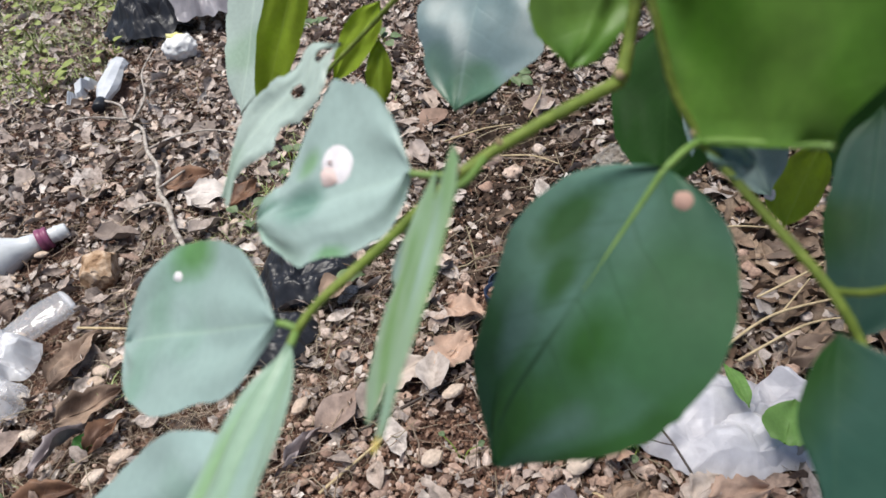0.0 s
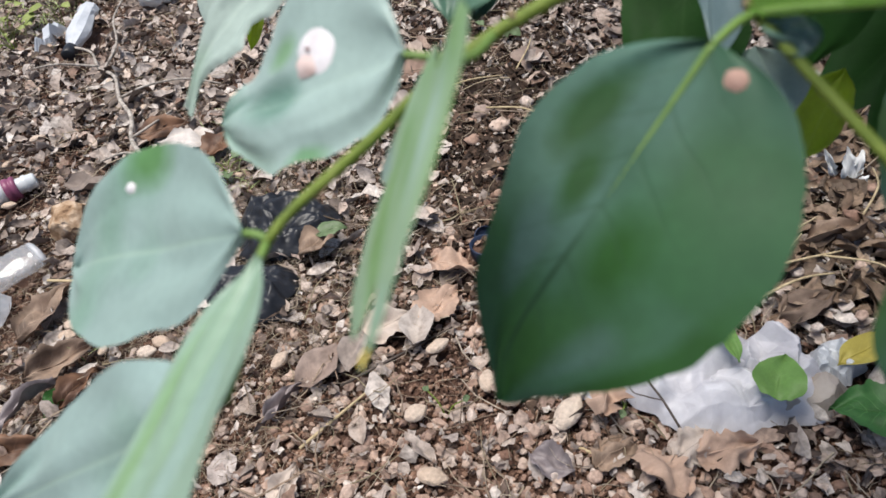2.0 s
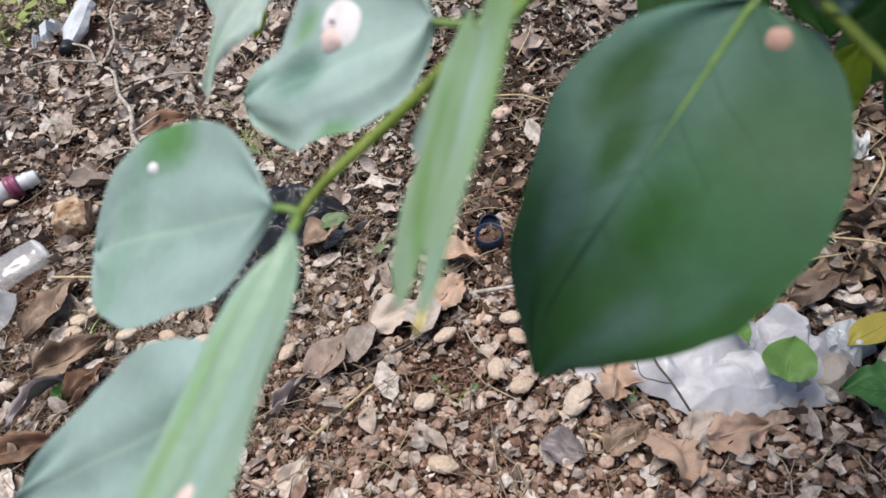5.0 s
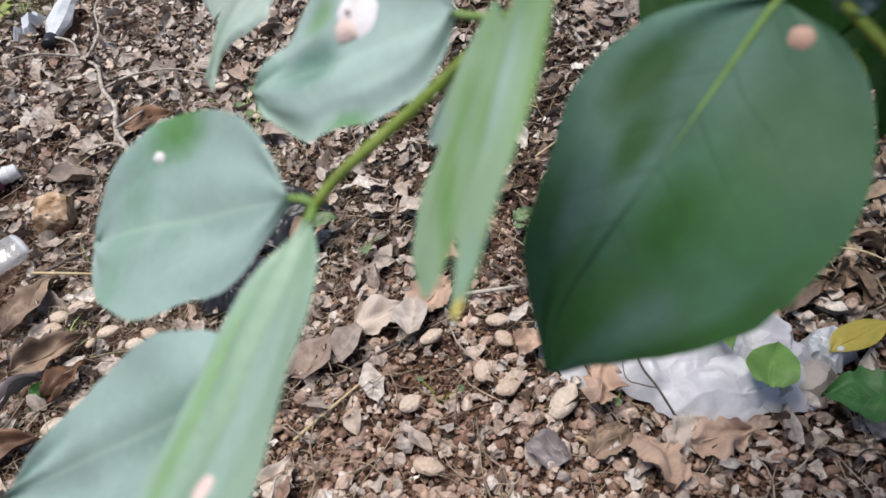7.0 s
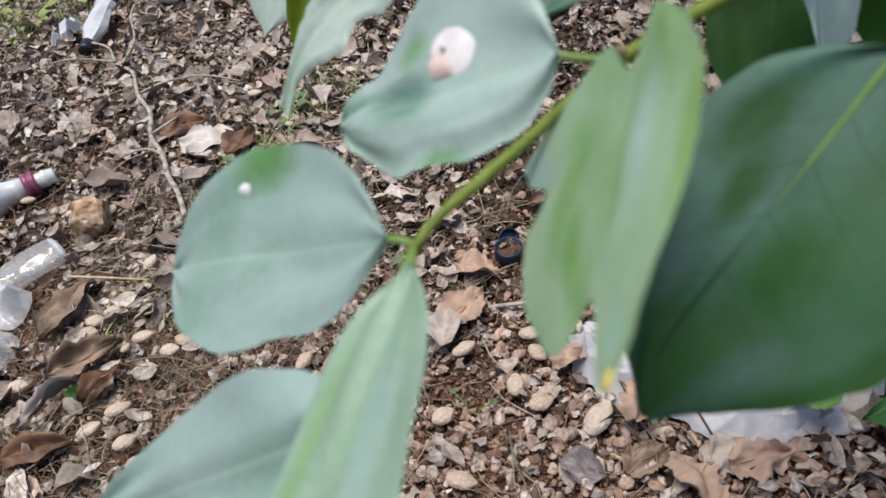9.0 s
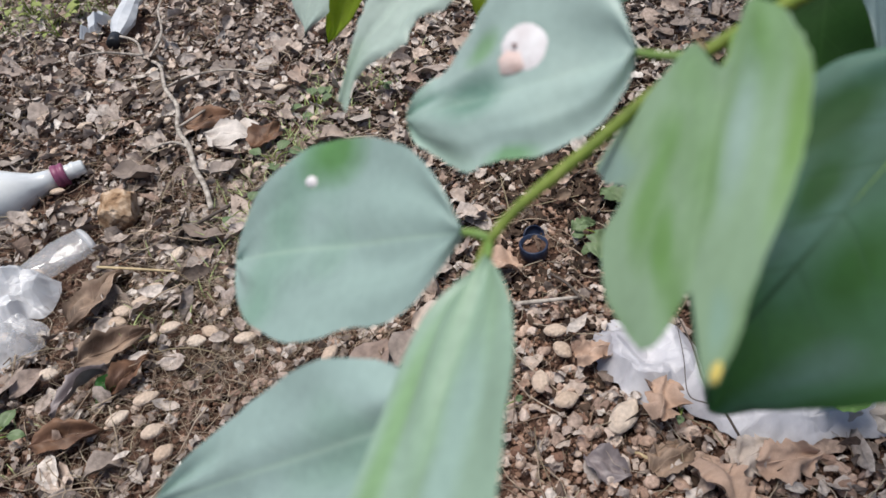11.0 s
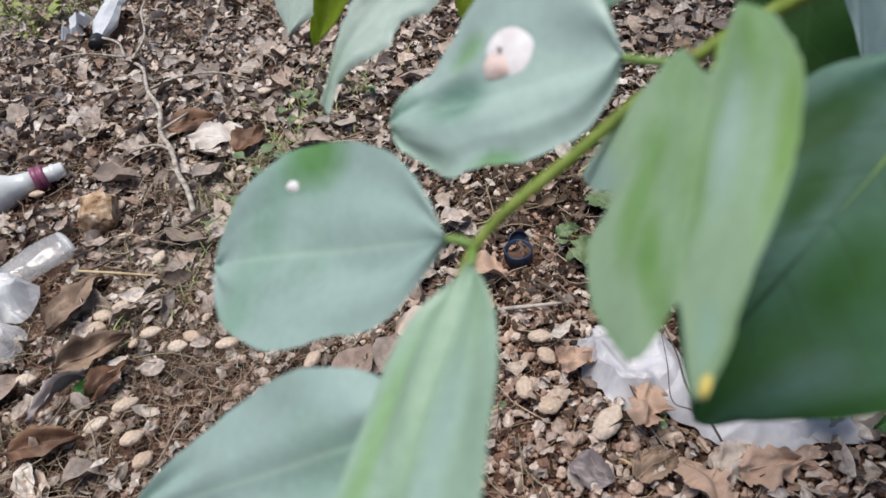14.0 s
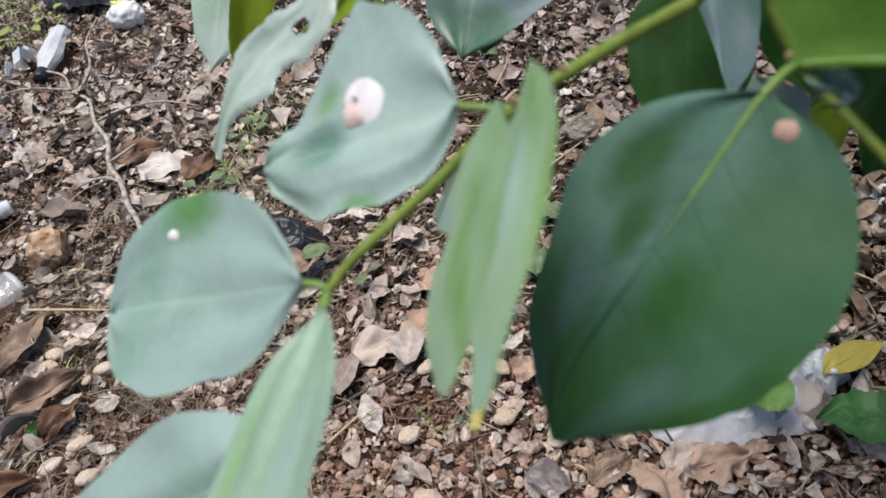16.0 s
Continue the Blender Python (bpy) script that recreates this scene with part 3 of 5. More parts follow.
def grit_kind(seed):
    """A small angular grain."""
    r = random.Random(seed)
    v = np.array([(0.5, 0, 0), (-0.5, 0, 0), (0, 0.5, 0), (0, -0.5, 0), (0, 0, 0.42), (0, 0, -0.42)])
    v = v * np.array([[r.uniform(0.75, 1.25)] for k in range(6)]) + np.array([[r.uniform(-0.13, 0.13) for j in range(3)] for k in range(6)])
    f = np.array([(0, 2, 4), (2, 1, 4), (1, 3, 4), (3, 0, 4), (2, 0, 5), (1, 2, 5), (3, 1, 5), (0, 3, 5)])
    return v, f


def bit_kind(seed):
    """A thin bent twig or leaf stalk of unit length."""
    r = random.Random(seed)
    bend, kink, rad = r.uniform(-0.25, 0.25), r.uniform(-0.15, 0.15), r.uniform(0.006, 0.014)
    v, f = [], []
    n = 4
    for i in range(n + 1):
        x = i / n - 0.5
        c = (x, bend * (x * x * 4 - 0.5) + kink * math.sin(7 * x), 0.06 * math.sin(4 * x + seed))
        for k in range(4):
            a = math.pi / 2 * k
            rr = rad * (1.15 - 0.5 * i / n)
            v.append((c[0], c[1] + rr * math.cos(a), c[2] + rr * math.sin(a)))
    for i in range(n):
        for k in range(4):
            k2 = (k + 1) % 4
            f.append((i * 4 + k, i * 4 + k2, (i + 1) * 4 + k2, (i + 1) * 4 + k))
    return np.array(v), np.array(f)


def chip_kind(seed):
    """A torn scrap of dry leaf of unit length."""
    r = random.Random(seed)
    v, f = [], []
    for i in range(4):
        for j in range(3):
            v.append(((i / 3 - 0.5) + r.uniform(-0.1, 0.1), (j / 2 - 0.5) * r.uniform(0.3, 0.9) + r.uniform(-0.08, 0.08), r.uniform(-0.12, 0.12)))
    for i in range(3):
        for j in range(2):
            f.append((i * 3 + j, i * 3 + j + 1, i * 3 + j + 4, i * 3 + j + 3))
    return np.array(v), np.array(f)


def in_view(x, y):
    """The stretch of ground that the walk overlooks."""
    return y > 0.36 + 0.06 * abs(x) and -0.62 - 0.42 * (y - 0.5) < x < 0.62 + 0.36 * (y - 0.5) and y < 2.75


NUTS = [(-0.328, 0.754, 20), (-0.277, 0.744, 150), (-0.289, 0.730, 10), (-0.231, 0.730, 25), (0.116, 0.710, 0), (0.120, 0.681, -45),
        (0.044, 0.696, 32), (0.117, 0.617, 25), (-0.399, 0.788, 5), (-0.381, 0.803, 45), (-0.417, 0.745, 170), (-0.453, 0.695, 20),
        (-0.359, 0.885, 80), (0.037, 0.543, -10), (0.021, 0.614, 30), (-0.129, 0.698, 70), (0.094, 0.642, 85), (-0.300, 0.609, 40),
        (-0.345, 0.628, 40), (-0.322, 0.652, 35), (-0.40, 0.77, 0), (-0.62, 1.22, 50), (-0.30, 1.30, 10), (-0.280, 0.583, 60)]
spread_nuts = random.Random(21)
NUTS += [(spread_nuts.uniform(-0.62 - 0.2 * (y - 0.7), -0.18), y, spread_nuts.uniform(0, 180)) for y in [0.72 + 0.018 * k for k in range(52)]]
# what lies bare of litter: centre and half sizes
CLEAR = [(-0.155, 0.925, 0.07, 0.06), (-0.185, 0.815, 0.05, 0.05), (0.325, 0.622, 0.095, 0.055), (0.205, 0.672, 0.05, 0.045), (0.428, 0.628, 0.035, 0.03), (-0.64, 1.05, 0.09, 0.03),
         (-0.53, 0.85, 0.055, 0.11), (-0.69, 1.61, 0.05, 0.10), (0.103, 0.845, 0.028, 0.028), (-0.475, 0.985, 0.04, 0.035), (0.555, 0.915, 0.035, 0.03)]
CLEAR += [(-0.012, 0.733, 0.03, 0.022), (0.032, 0.653, 0.03, 0.02)]
CLEAR += [(x, y, 0.013, 0.012) for x, y, a in NUTS[:24]]


def sow(n, dens, lift, bare=True):
    out = []
    while len(out) < n:
        y = 0.35 + 2.4 * rng.rand() ** 1.25
        x = rng.uniform(-1.6, 1.25)
        if bare and any(((x - a) / c) ** 2 + ((y - b) / d) ** 2 < 1 for a, b, c, d in CLEAR):
            continue
        if in_view(x, y) and rng.rand() < dens(x, y):
            out.append((x, y, dip(x, y) + rng.uniform(*lift)))
    return np.array(out)


crumb_kinds = [stone_kind(900 + k, 1, 0.35) for k in range(6)]
grit_kinds = [grit_kind(950 + k) for k in range(16)]
pebble_kinds = [stone_kind(100 + k, 1 + k % 2, 0.45 + 0.1 * (k % 2)) for k in range(14)]
dry_kinds = [dry_kind(300 + k, *((6, 2) if k % 2 else (5, 1))) for k in range(26)]
outer_kinds = [dry_kind(340 + k, 4, 1) for k in range(12)]
bit_kinds = [bit_kind(500 + k) for k in range(14)]

crumbs = scattered("soil_crumbs", crumb_kinds, sow(19000, lambda x, y: (0.42 + 0.58 * gravelly(x, y)) * (1.0 if y < 1.2 else 0.4), (-0.002, 0.003), False),
                   0.0040 + 0.0045 * rng.rand(19000) ** 1.3, 1.0, mat_crumb, False)
tagged(crumbs, "reddish crumbs of earth", "soil", kind="stuff")
grit = scattered("grit", grit_kinds, sow(43000, lambda x, y: (0.42 + 0.58 * gravelly(x, y)) * (1.0 if y < 1.2 else 0.4), (-0.002, 0.003), False),
                 0.0028 + 0.0030 * rng.rand(43000) ** 1.4, 1.0, mat_crumb, False)
tagged(grit, "fine reddish brown grit on the soil", "soil", kind="stuff")
gravel = scattered("gravel", pebble_kinds, sow(7200, lambda x, y: 0.16 + 0.84 * gravelly(x, y), (0.0, 0.005)),
                   0.005 + 0.0115 * rng.rand(7200) ** 2.2, 0.5, mat_gravel, False)
tagged(gravel, "small pinkish tan pebbles scattered over the soil", "gravel", kind="stuff")
litter = scattered("leaf_litter", dry_kinds, sow(13500, leafiness, (0.001, 0.020)),
                   0.012 + 0.034 * rng.rand(13500) ** 1.9, 0.50, mat_litter)
tagged(litter, "dense litter of small curled dry brown leaves", "leaf litter", kind="stuff")
shade_humus = scattered("humus_crumbs", grit_kinds, sow(16000, leafiness, (0.0, 0.006)), 0.004 + 0.008 * rng.rand(16000), 1.0, mat_shade_humus, False)
tagged(shade_humus, "crumbs of rotted leaf darkened as shade between the litter", "soil", kind="stuff")
chip_kinds = [chip_kind(1300 + k) for k in range(16)]
chips = scattered("leaf_chips", chip_kinds, sow(25000, lambda x, y: 0.40 + 0.60 * leafiness(x, y), (0.003, 0.013)),
                  0.005 + 0.013 * rng.rand(25000) ** 1.6, 0.6, mat_litter, False)
tagged(chips, "broken chips of dry leaf and bark", "leaf litter", kind="stuff")
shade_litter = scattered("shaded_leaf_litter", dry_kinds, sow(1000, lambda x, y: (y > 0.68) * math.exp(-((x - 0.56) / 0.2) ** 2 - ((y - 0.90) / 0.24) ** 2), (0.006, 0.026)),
                         0.016 + 0.034 * rng.rand(1000) ** 1.7, 0.5, mat_dark_leaf)
tagged(shade_litter, "dark brown dead leaves below the shrub", "leaf litter", kind="stuff")
mulch = scattered("bark_mulch", chip_kinds, sow(6500, lambda x, y: mulchy(x, y), (0.001, 0.010)),
                  0.005 + 0.011 * rng.rand(6500) ** 1.4, 0.6, mat_shade_humus, False)
tagged(mulch, "dark fine chips of rotten bark and leaf", "mulch", kind="stuff")
beyond = []
while len(beyond) < 4500:
    a, r = rng.uniform(0, 2 * np.pi), 2.0 * abs(rng.normal()) ** 0.8
    x, y = -0.1 + r * np.cos(a), 1.1 + r * np.sin(a)
    if not in_view(x, y):
        beyond.append((x, y, dip(x, y) + rng.uniform(0.001, 0.016)))
outer = scattered("outer_leaf_litter", outer_kinds, np.array(beyond), 0.62 * rng.uniform(0.04, 0.09, 4500), 0.35, mat_litter)
tagged(outer, "thinning litter of dry brown leaves round about", "leaf litter", kind="stuff")
fibre_kinds = [bit_kind(1500 + k) for k in range(10)]
fibres = scattered("dry_fibres", fibre_kinds, sow(7000, lambda x, y: math.exp(-((x + 0.28) / 0.22) ** 2 - ((y - 0.86) / 0.28) ** 2), (0.004, 0.016), False),
                   0.012 + 0.030 * rng.rand(7000) ** 1.5, 0.35, mat_bits)
tagged(fibres, "fine dry grass fibres strewn over the soil", "dry grass", kind="stuff")
straw = scattered("twig_litter", bit_kinds, sow(9500, lambda x, y: min(1.0, 0.65 + 0.25 * leafiness(x, y) + 0.5 * mulchy(x, y)), (0.004, 0.02)),
                  0.018 + 0.07 * rng.rand(9500) ** 2, 0.22, mat_bits)
tagged(straw, "thin dry stalks and twig bits among the leaves", "twig litter", kind="stuff")


# ---- single pieces on the ground ----
def piece_mesh(name, kind, mat, smooth=True):
    v, f = kind
    me = bpy.data.meshes.new(name)
    me.from_pydata([tuple(p) for p in v], [], [tuple(int(i) for i in q) for q in f])
    me.materials.append(mat)
    me.polygons.foreach_set("use_smooth", np.full(len(f), smooth))
    return me


dry_meshes = [piece_mesh("fallen_leaf", dry_kind(700 + k), mat_dry) for k in range(12)]
pick = random.Random(5)
for x, y, z in sow(150, lambda x, y: leafiness(x, y) * (x < 0.1 or y > 0.75) * (1.0 if y < 1.5 else 0.1), (0.014, 0.022)):
    if abs(x + 0.462) < 0.07 and abs(y - 0.945) < 0.07:
        continue
    ob = new("fallen_leaf", dry_meshes[pick.randrange(12)])
    s = pick.uniform(0.04, 0.075)
    ob.matrix_world = pose(x, y, z, pick.gauss(0, 14), pick.gauss(0, 14), pick.uniform(0, 360)) @ Matrix.Scale(s, 4)
    tagged(ob, "curled dry brown leaf lying on the litter", "dry leaf", "fallen leaves")
for x, y, z in sow(40, lambda x, y: gravelly(x, y) * (x < 0.16 or y > 0.75), (0.006, 0.01)):
    ob = new("fallen_leaf", dry_meshes[pick.randrange(12)])
    s = pick.uniform(0.022, 0.04)
    ob.matrix_world = pose(x, y, z, pick.gauss(0, 12), pick.gauss(0, 12), pick.uniform(0, 360)) @ Matrix.Scale(s, 4)
    tagged(ob, "curled dry brown leaf lying on gravelly soil", "dry leaf", "fallen leaves")
stone_meshes = [piece_mesh("pebble", stone_kind(40 + k), mat_stone) for k in range(10)]
for x, y, z in sow(130, lambda x, y: 0.1 + 0.9 * gravelly(x, y) * (y < 1.3), (0.003, 0.006)):
    ob = new("pebble", stone_meshes[pick.randrange(10)])
    s = pick.uniform(0.011, 0.020)
    ob.matrix_world = pose(x, y, z, pick.gauss(0, 15), pick.gauss(0, 15), pick.uniform(0, 360)) @ Matrix.Scale(s, 4)
    tagged(ob, "rounded pinkish tan pebble on the soil", "pebble", "pebbles")


twig_meshes = [piece_mesh("twig", bit_kind(1700 + k), mat_twig) for k in range(12)]
for x, y, z in sow(70, lambda x, y: 1.0 if y < 1.6 else 0.15, (0.014, 0.022)):
    ob = new("twig", twig_meshes[pick.randrange(12)])
    s = pick.uniform(0.07, 0.15)
    ob.matrix_world = pose(x, y, z, pick.gauss(0, 4), pick.gauss(0, 4), pick.uniform(0, 360)) @ Matrix.Scale(s, 4)
    tagged(ob, "thin bent dry twig lying on the litter", "twig", "twigs")


fringe = []
while len(fringe) < 8500:
    a, r = rng.uniform(0, 2 * np.pi), 1.35 * abs(rng.normal()) ** 0.6
    x, y = -0.1 + r * np.cos(a), 1.25 + r * np.sin(a)
    if not in_view(x, y):
        fringe.append((x, y, dip(x, y) + rng.uniform(0.001, 0.016)))
fringe = scattered("fringe_leaf_litter", outer_kinds, np.array(fringe), rng.uniform(0.018, 0.045, 8500), 0.4, mat_litter)
tagged(fringe, "thin litter of small dry brown leaves round about", "leaf litter", kind="stuff")


def nut_kind(seed):
    """An almond in its shell: pointed at one end, flattened, with a ridge along the seam."""
    v, f = ball(3)
    r = random.Random(seed)
    out = []
    for x, y, z in v:
        x *= 2
        taper = 1 - 0.42 * max(x, 0) ** 1.5 - 0.12 * max(-x, 0) ** 2 + 0.07 * noise.noise(Vector((x * 1.5, seed * 3.1, 0)))
        ridge = 1 + 0.08 * math.exp(-(z / 0.09) ** 2)
        pit = 0.030 * noise.noise(Vector((x * 1.6, y * 9, z * 9 + seed))) + 0.014 * noise.noise(Vector((x * 7, y * 14, z * 14 + seed)))
        out.append((x * 0.5 * (1 + 0.12 * math.sin(seed * 2.3)), y * 0.60 * taper * ridge + pit, z * 0.46 * taper + pit))
    return np.array(out), f


nut_meshes = [piece_mesh("nut", nut_kind(k), mat_nut) for k in range(9)]
for k, (x, y, a) in enumerate(NUTS):
    ob = new("nut", nut_meshes[k % 9])
    s = (0.029 if y < 0.66 and x > -0.1 else 0.026) if k < 24 else spread_nuts.uniform(0.015, 0.022)
    ob.matrix_world = pose(x, y, dip(x, y) + 0.015, 8 * (k % 3 - 1), 10 * (k % 2), a) @ Matrix.Scale(s, 4)
    tagged(ob, "pale brown almond-shaped nut in its shell on the soil", "nut", "nuts")
big_nut = new("nut", piece_mesh("nut", nut_kind(9), mat_nut))
big_nut.matrix_world = pose(0.168, 0.593, dip(0.168, 0.593) + 0.017, 0, -12, 50) @ Matrix.Scale(0.037, 4)
tagged(big_nut, "large ribbed brown nut husk on the soil", "nut", "nuts")


def lying_leaf(name, x, y, angle, length, width, mat, label, category="dry leaf", tilt=(0, 0), fold=12, bend=0.004, z=0.010, rag=0.24, seed=1, wave=0.007, shape=(0, 0.7, 0.95, 1, 0.92, 0.7, 0.4, 0)):
    w = [1000 * width / 2 * s for s in shape]
    m = pose(x, y, dip(x, y) + z, tilt[0], tilt[1], angle)
    b = Blade(m @ Vector((-length / 2, 0, 0)), m @ Vector((length / 2, 0, 0)), m.to_3x3() @ Vector((0, 0, 1)), w, w, (fold, fold), bend, 0.0, (0, 0), wave, rag, seed)
    root = holder(name, (x, y, dip(x, y) + z), label, category)
    b.build("blade", mat, mat, root, nu=26, nv=6, thick=0.0006)
    b.rib(root, 0.0009, 0.0004, mat, 0.0003)
    return root, b


lying_leaf("dry_leaf", -0.352, 1.150, -10, 0.085, 0.055, mat_bleached, "pale cream dry leaf on brown litter", tilt=(18, 0), z=0.024, seed=3)
lying_leaf("dry_leaf", -0.402, 1.205, 20, 0.09, 0.05, mat_rust, "rust brown dead leaf among the litter", z=0.020, seed=4, tilt=(20, 5))
lying_leaf("dry_leaf", -0.29, 1.14, 60, 0.07, 0.045, mat_rust, "rust brown dead leaf among the litter", z=0.022, seed=5, tilt=(10, -5))
lying_leaf("dry_leaf", -0.39, 0.605, 15, 0.075, 0.04, mat_rust, "rust brown curled leaf on the soil", z=0.016, seed=6, fold=32, tilt=(10, 4))
lying_leaf("dry_leaf", -0.382, 0.722, 35, 0.085, 0.045, mat_brown, "large brown leaf curled upward on the soil", z=0.022, seed=7, fold=30, tilt=(24, 0))
lying_leaf("dry_leaf", -0.352, 0.683, 60, 0.06, 0.032, mat_rust, "rust brown folded leaf on the soil", z=0.018, seed=8, fold=36, tilt=(14, 0))
lying_leaf("dry_leaf", -0.398, 0.662, 62, 0.075, 0.03, mat_ash, "dark grey rolled leaf lying on the soil", z=0.020, seed=9, fold=58, bend=0.008)
lying_leaf("green_scrap", -0.372, 0.672, 70, 0.045, 0.022, mat_weed, "torn green leaf scrap under brown leaves", "leaf", z=0.012, seed=10)
BROKEN = (0.35, 0.8, 0.7, 1, 0.95, 1.0, 0.75, 0.8, 0.3)
lying_leaf("dry_leaf", 0.238, 0.525, 118, 0.054, 0.048, mat_tan, "broken crumpled tan leaf beside a plastic bag", z=0.016, seed=11, tilt=(24, 0), fold=20, rag=0.5, wave=0.006, shape=BROKEN)
lying_leaf("dry_leaf", 0.300, 0.545, 8, 0.056, 0.036, mat_tan, "broad tan dry leaf beside a plastic bag", z=0.016, seed=12, tilt=(24, 0), fold=14, rag=0.35, shape=(0.5, 0.85, 1, 1, 0.95, 0.9, 0.6, 0.2))
lying_leaf("dry_leaf", 0.272, 0.552, 30, 0.040, 0.034, mat_cream, "pale tan dry leaf beside a plastic bag", z=0.014, seed=41, tilt=(18, 0), fold=10, rag=0.4, shape=BROKEN)
lying_leaf("dry_leaf", 0.203, 0.550, 30, 0.044, 0.034, mat_brown, "small brown dry leaf on gravelly soil", z=0.010, seed=13, rag=0.45, shape=BROKEN)
lying_leaf("dry_leaf", 0.203, 0.603, 70, 0.046, 0.034, mat_tan, "pinkish tan broken leaf lying over a plastic bag", z=0.030, seed=42, tilt=(14, 0), rag=0.5, shape=BROKEN)
lying_leaf("dry_leaf", 0.150, 0.668, 20, 0.040, 0.030, mat_tan, "pinkish tan broken leaf beside a plastic bag", z=0.022, seed=43, rag=0.5, shape=BROKEN)
lying_leaf("dry_leaf", 0.062, 0.815, -20, 0.055, 0.042, mat_tan, "pinkish tan crumpled leaf on the soil", z=0.015, seed=14, fold=30, wave=0.008)
lying_leaf("dry_leaf", 0.045, 0.755, 50, 0.075, 0.05, mat_tan, "brown broken leaf lying on a twig", z=0.014, seed=15, wave=0.007)
lying_leaf("dry_leaf", -0.012, 0.733, 25, 0.066, 0.046, mat_cream, "tan dry leaf with small holes", z=0.013, seed=16, tilt=(15, 0))
lying_leaf("dry_leaf", -0.117, 0.643, 55, 0.062, 0.022, mat_ash, "grey brown rolled leaf on reddish soil", z=0.012, seed=17, fold=56)
lying_leaf("dry_leaf", -0.10, 0.545, 75, 0.05, 0.03, mat_cream, "pale dry leaf on reddish soil", z=0.012, seed=18)
lying_leaf("dry_leaf", 0.145, 0.545, -30, 0.045, 0.03, mat_ash, "grey dry leaf on gravelly soil", z=0.010, seed=19)
lying_leaf("dry_leaf", 0.43, 0.70, 20, 0.07, 0.040, mat_dead, "brown dead leaf below the shrub", z=0.020, seed=20, fold=25)
lying_leaf("dry_leaf", 0.50, 0.80, 10, 0.075, 0.045, mat_brown, "tan rolled leaf below the shrub", z=0.022, seed=21, fold=48)
lying_leaf("dry_leaf", 0.46, 0.86, -15, 0.07, 0.04, mat_dead, "brown dead leaf below the shrub", z=0.022, seed=22, fold=20)
lying_leaf("yellow_leaf", 0.462, 0.634, 22, 0.080, 0.032, mat_yellow, "fresh yellow fallen leaf", "leaf", z=0.026, seed=23, fold=14, rag=0.03, wave=0.002)
lying_leaf("dry_leaf", -0.10, 0.865, 40, 0.06, 0.045, mat_brown, "brown leaf on black plastic film", z=0.030, seed=24, fold=25)
lying_leaf("dry_leaf", -0.44, 0.81, 70, 0.10, 0.05, mat_brown, "brown leaf beside clear plastic", z=0.020, seed=25, fold=24, wave=0.008)


def crumpled(name, outline, mat, label, category, z, height, seed, n=52, freq=26, root=None, creased=False, folds=0, slope=3.0):
    """A crumpled film: a sheet over the ground in an uneven outline (centre, half sizes, turn) with sharp folds."""
    cx, cy, ax, ay, turn = outline
    verts, faces = [], []
    c, s = math.cos(radians(turn)), math.sin(radians(turn))
    off = Vector((seed * 3.3, seed * 1.7, 0))
    rings = n // 2
    seg = n * 2
    pick_fold = random.Random(seed)
    pleats = []
    for k in range(folds):
        a, w = pick_fold.uniform(0, math.pi), pick_fold.uniform(0.5, 1.6) / freq
        pleats.append((math.cos(a), math.sin(a), w, pick_fold.random(), 1.9 * w * freq / folds))
    for k in range(rings + 1):
        for j in range(seg):
            a = 2 * math.pi * j / seg
            e = 1 + 0.30 * noise.noise(Vector((math.cos(a) * 1.3, math.sin(a) * 1.3, seed))) + 0.10 * noise.noise(Vector((math.cos(a) * 5, math.sin(a) * 5, seed + 3)))
            r = k / rings * e
            x, y = r * math.cos(a) * ax, r * math.sin(a) * ay
            x, y = cx + c * x - s * y, cy + s * x + c * y
            p = Vector((x, y, 0)) * freq + off
            ridge = 1 - abs(noise.noise(p)) * 2.2
            ridge += 0.5 * (1 - abs(noise.noise(p * 2.3)) * 2.2) + 0.2 * noise.noise(p * 6)
            if creased:
                q = p + noise.noise_vector(p * 0.7) * 0.5
                ridge = 1.5 * noise.voronoi(q * 0.8)[0][0] + 0.7 * noise.voronoi(q * 2.1 + Vector((5, 5, 5)))[0][0] + 0.25 * noise.voronoi(q * 5.1)[0][0]
            if folds:
                q = Vector((x, y, 0)) + noise.noise_vector(Vector((x, y, seed)) * 9) * 0.006
                ridge = sum(abs(((q.x * fx + q.y * fy) / fp + fo) % 1 - 0.5) * 2 * fh for fx, fy, fp, fo, fh in pleats) + 0.12 * noise.noise(p * 3)
            fall = min(1.0, (1 - k / rings) * slope)
            verts.append((x + 0.004 * noise.noise(p * 1.7), y + 0.004 * noise.noise(p * 1.7 + Vector((9, 9, 9))), dip(x, y) + z * (0.35 + 0.65 * fall) + height * max(ridge, -0.3) * (0.3 + 0.7 * fall)))
    for k in range(rings):
        for j in range(seg):
            j2 = (j + 1) % seg
            faces.append((k * seg + j, (k + 1) * seg + j, (k + 1) * seg + j2, k * seg + j2))
    ob = mesh_object(name, verts, faces, mat, root, "" if root is None else label, smooth=not folds)
    if root is None:
        tagged(ob, label, category)
    sol = ob.modifiers.new("film", "SOLIDIFY")
    sol.thickness = 0.0006
    return ob


bag = holder("plastic_bag", (0.325, 0.622, -0.014), "crumpled grey white plastic bag on the soil", "plastic bag")
crumpled("film", (0.325, 0.622, 0.105, 0.062, -8), mat_grey_bag, "", "", 0.004, 0.022, 2, n=110, freq=22, root=bag, folds=8)
crumpled("torn_flap", (0.205, 0.672, 0.062, 0.050, -40), mat_grey_bag, "", "", 0.003, 0.018, 3, n=90, freq=26, root=bag, folds=7)
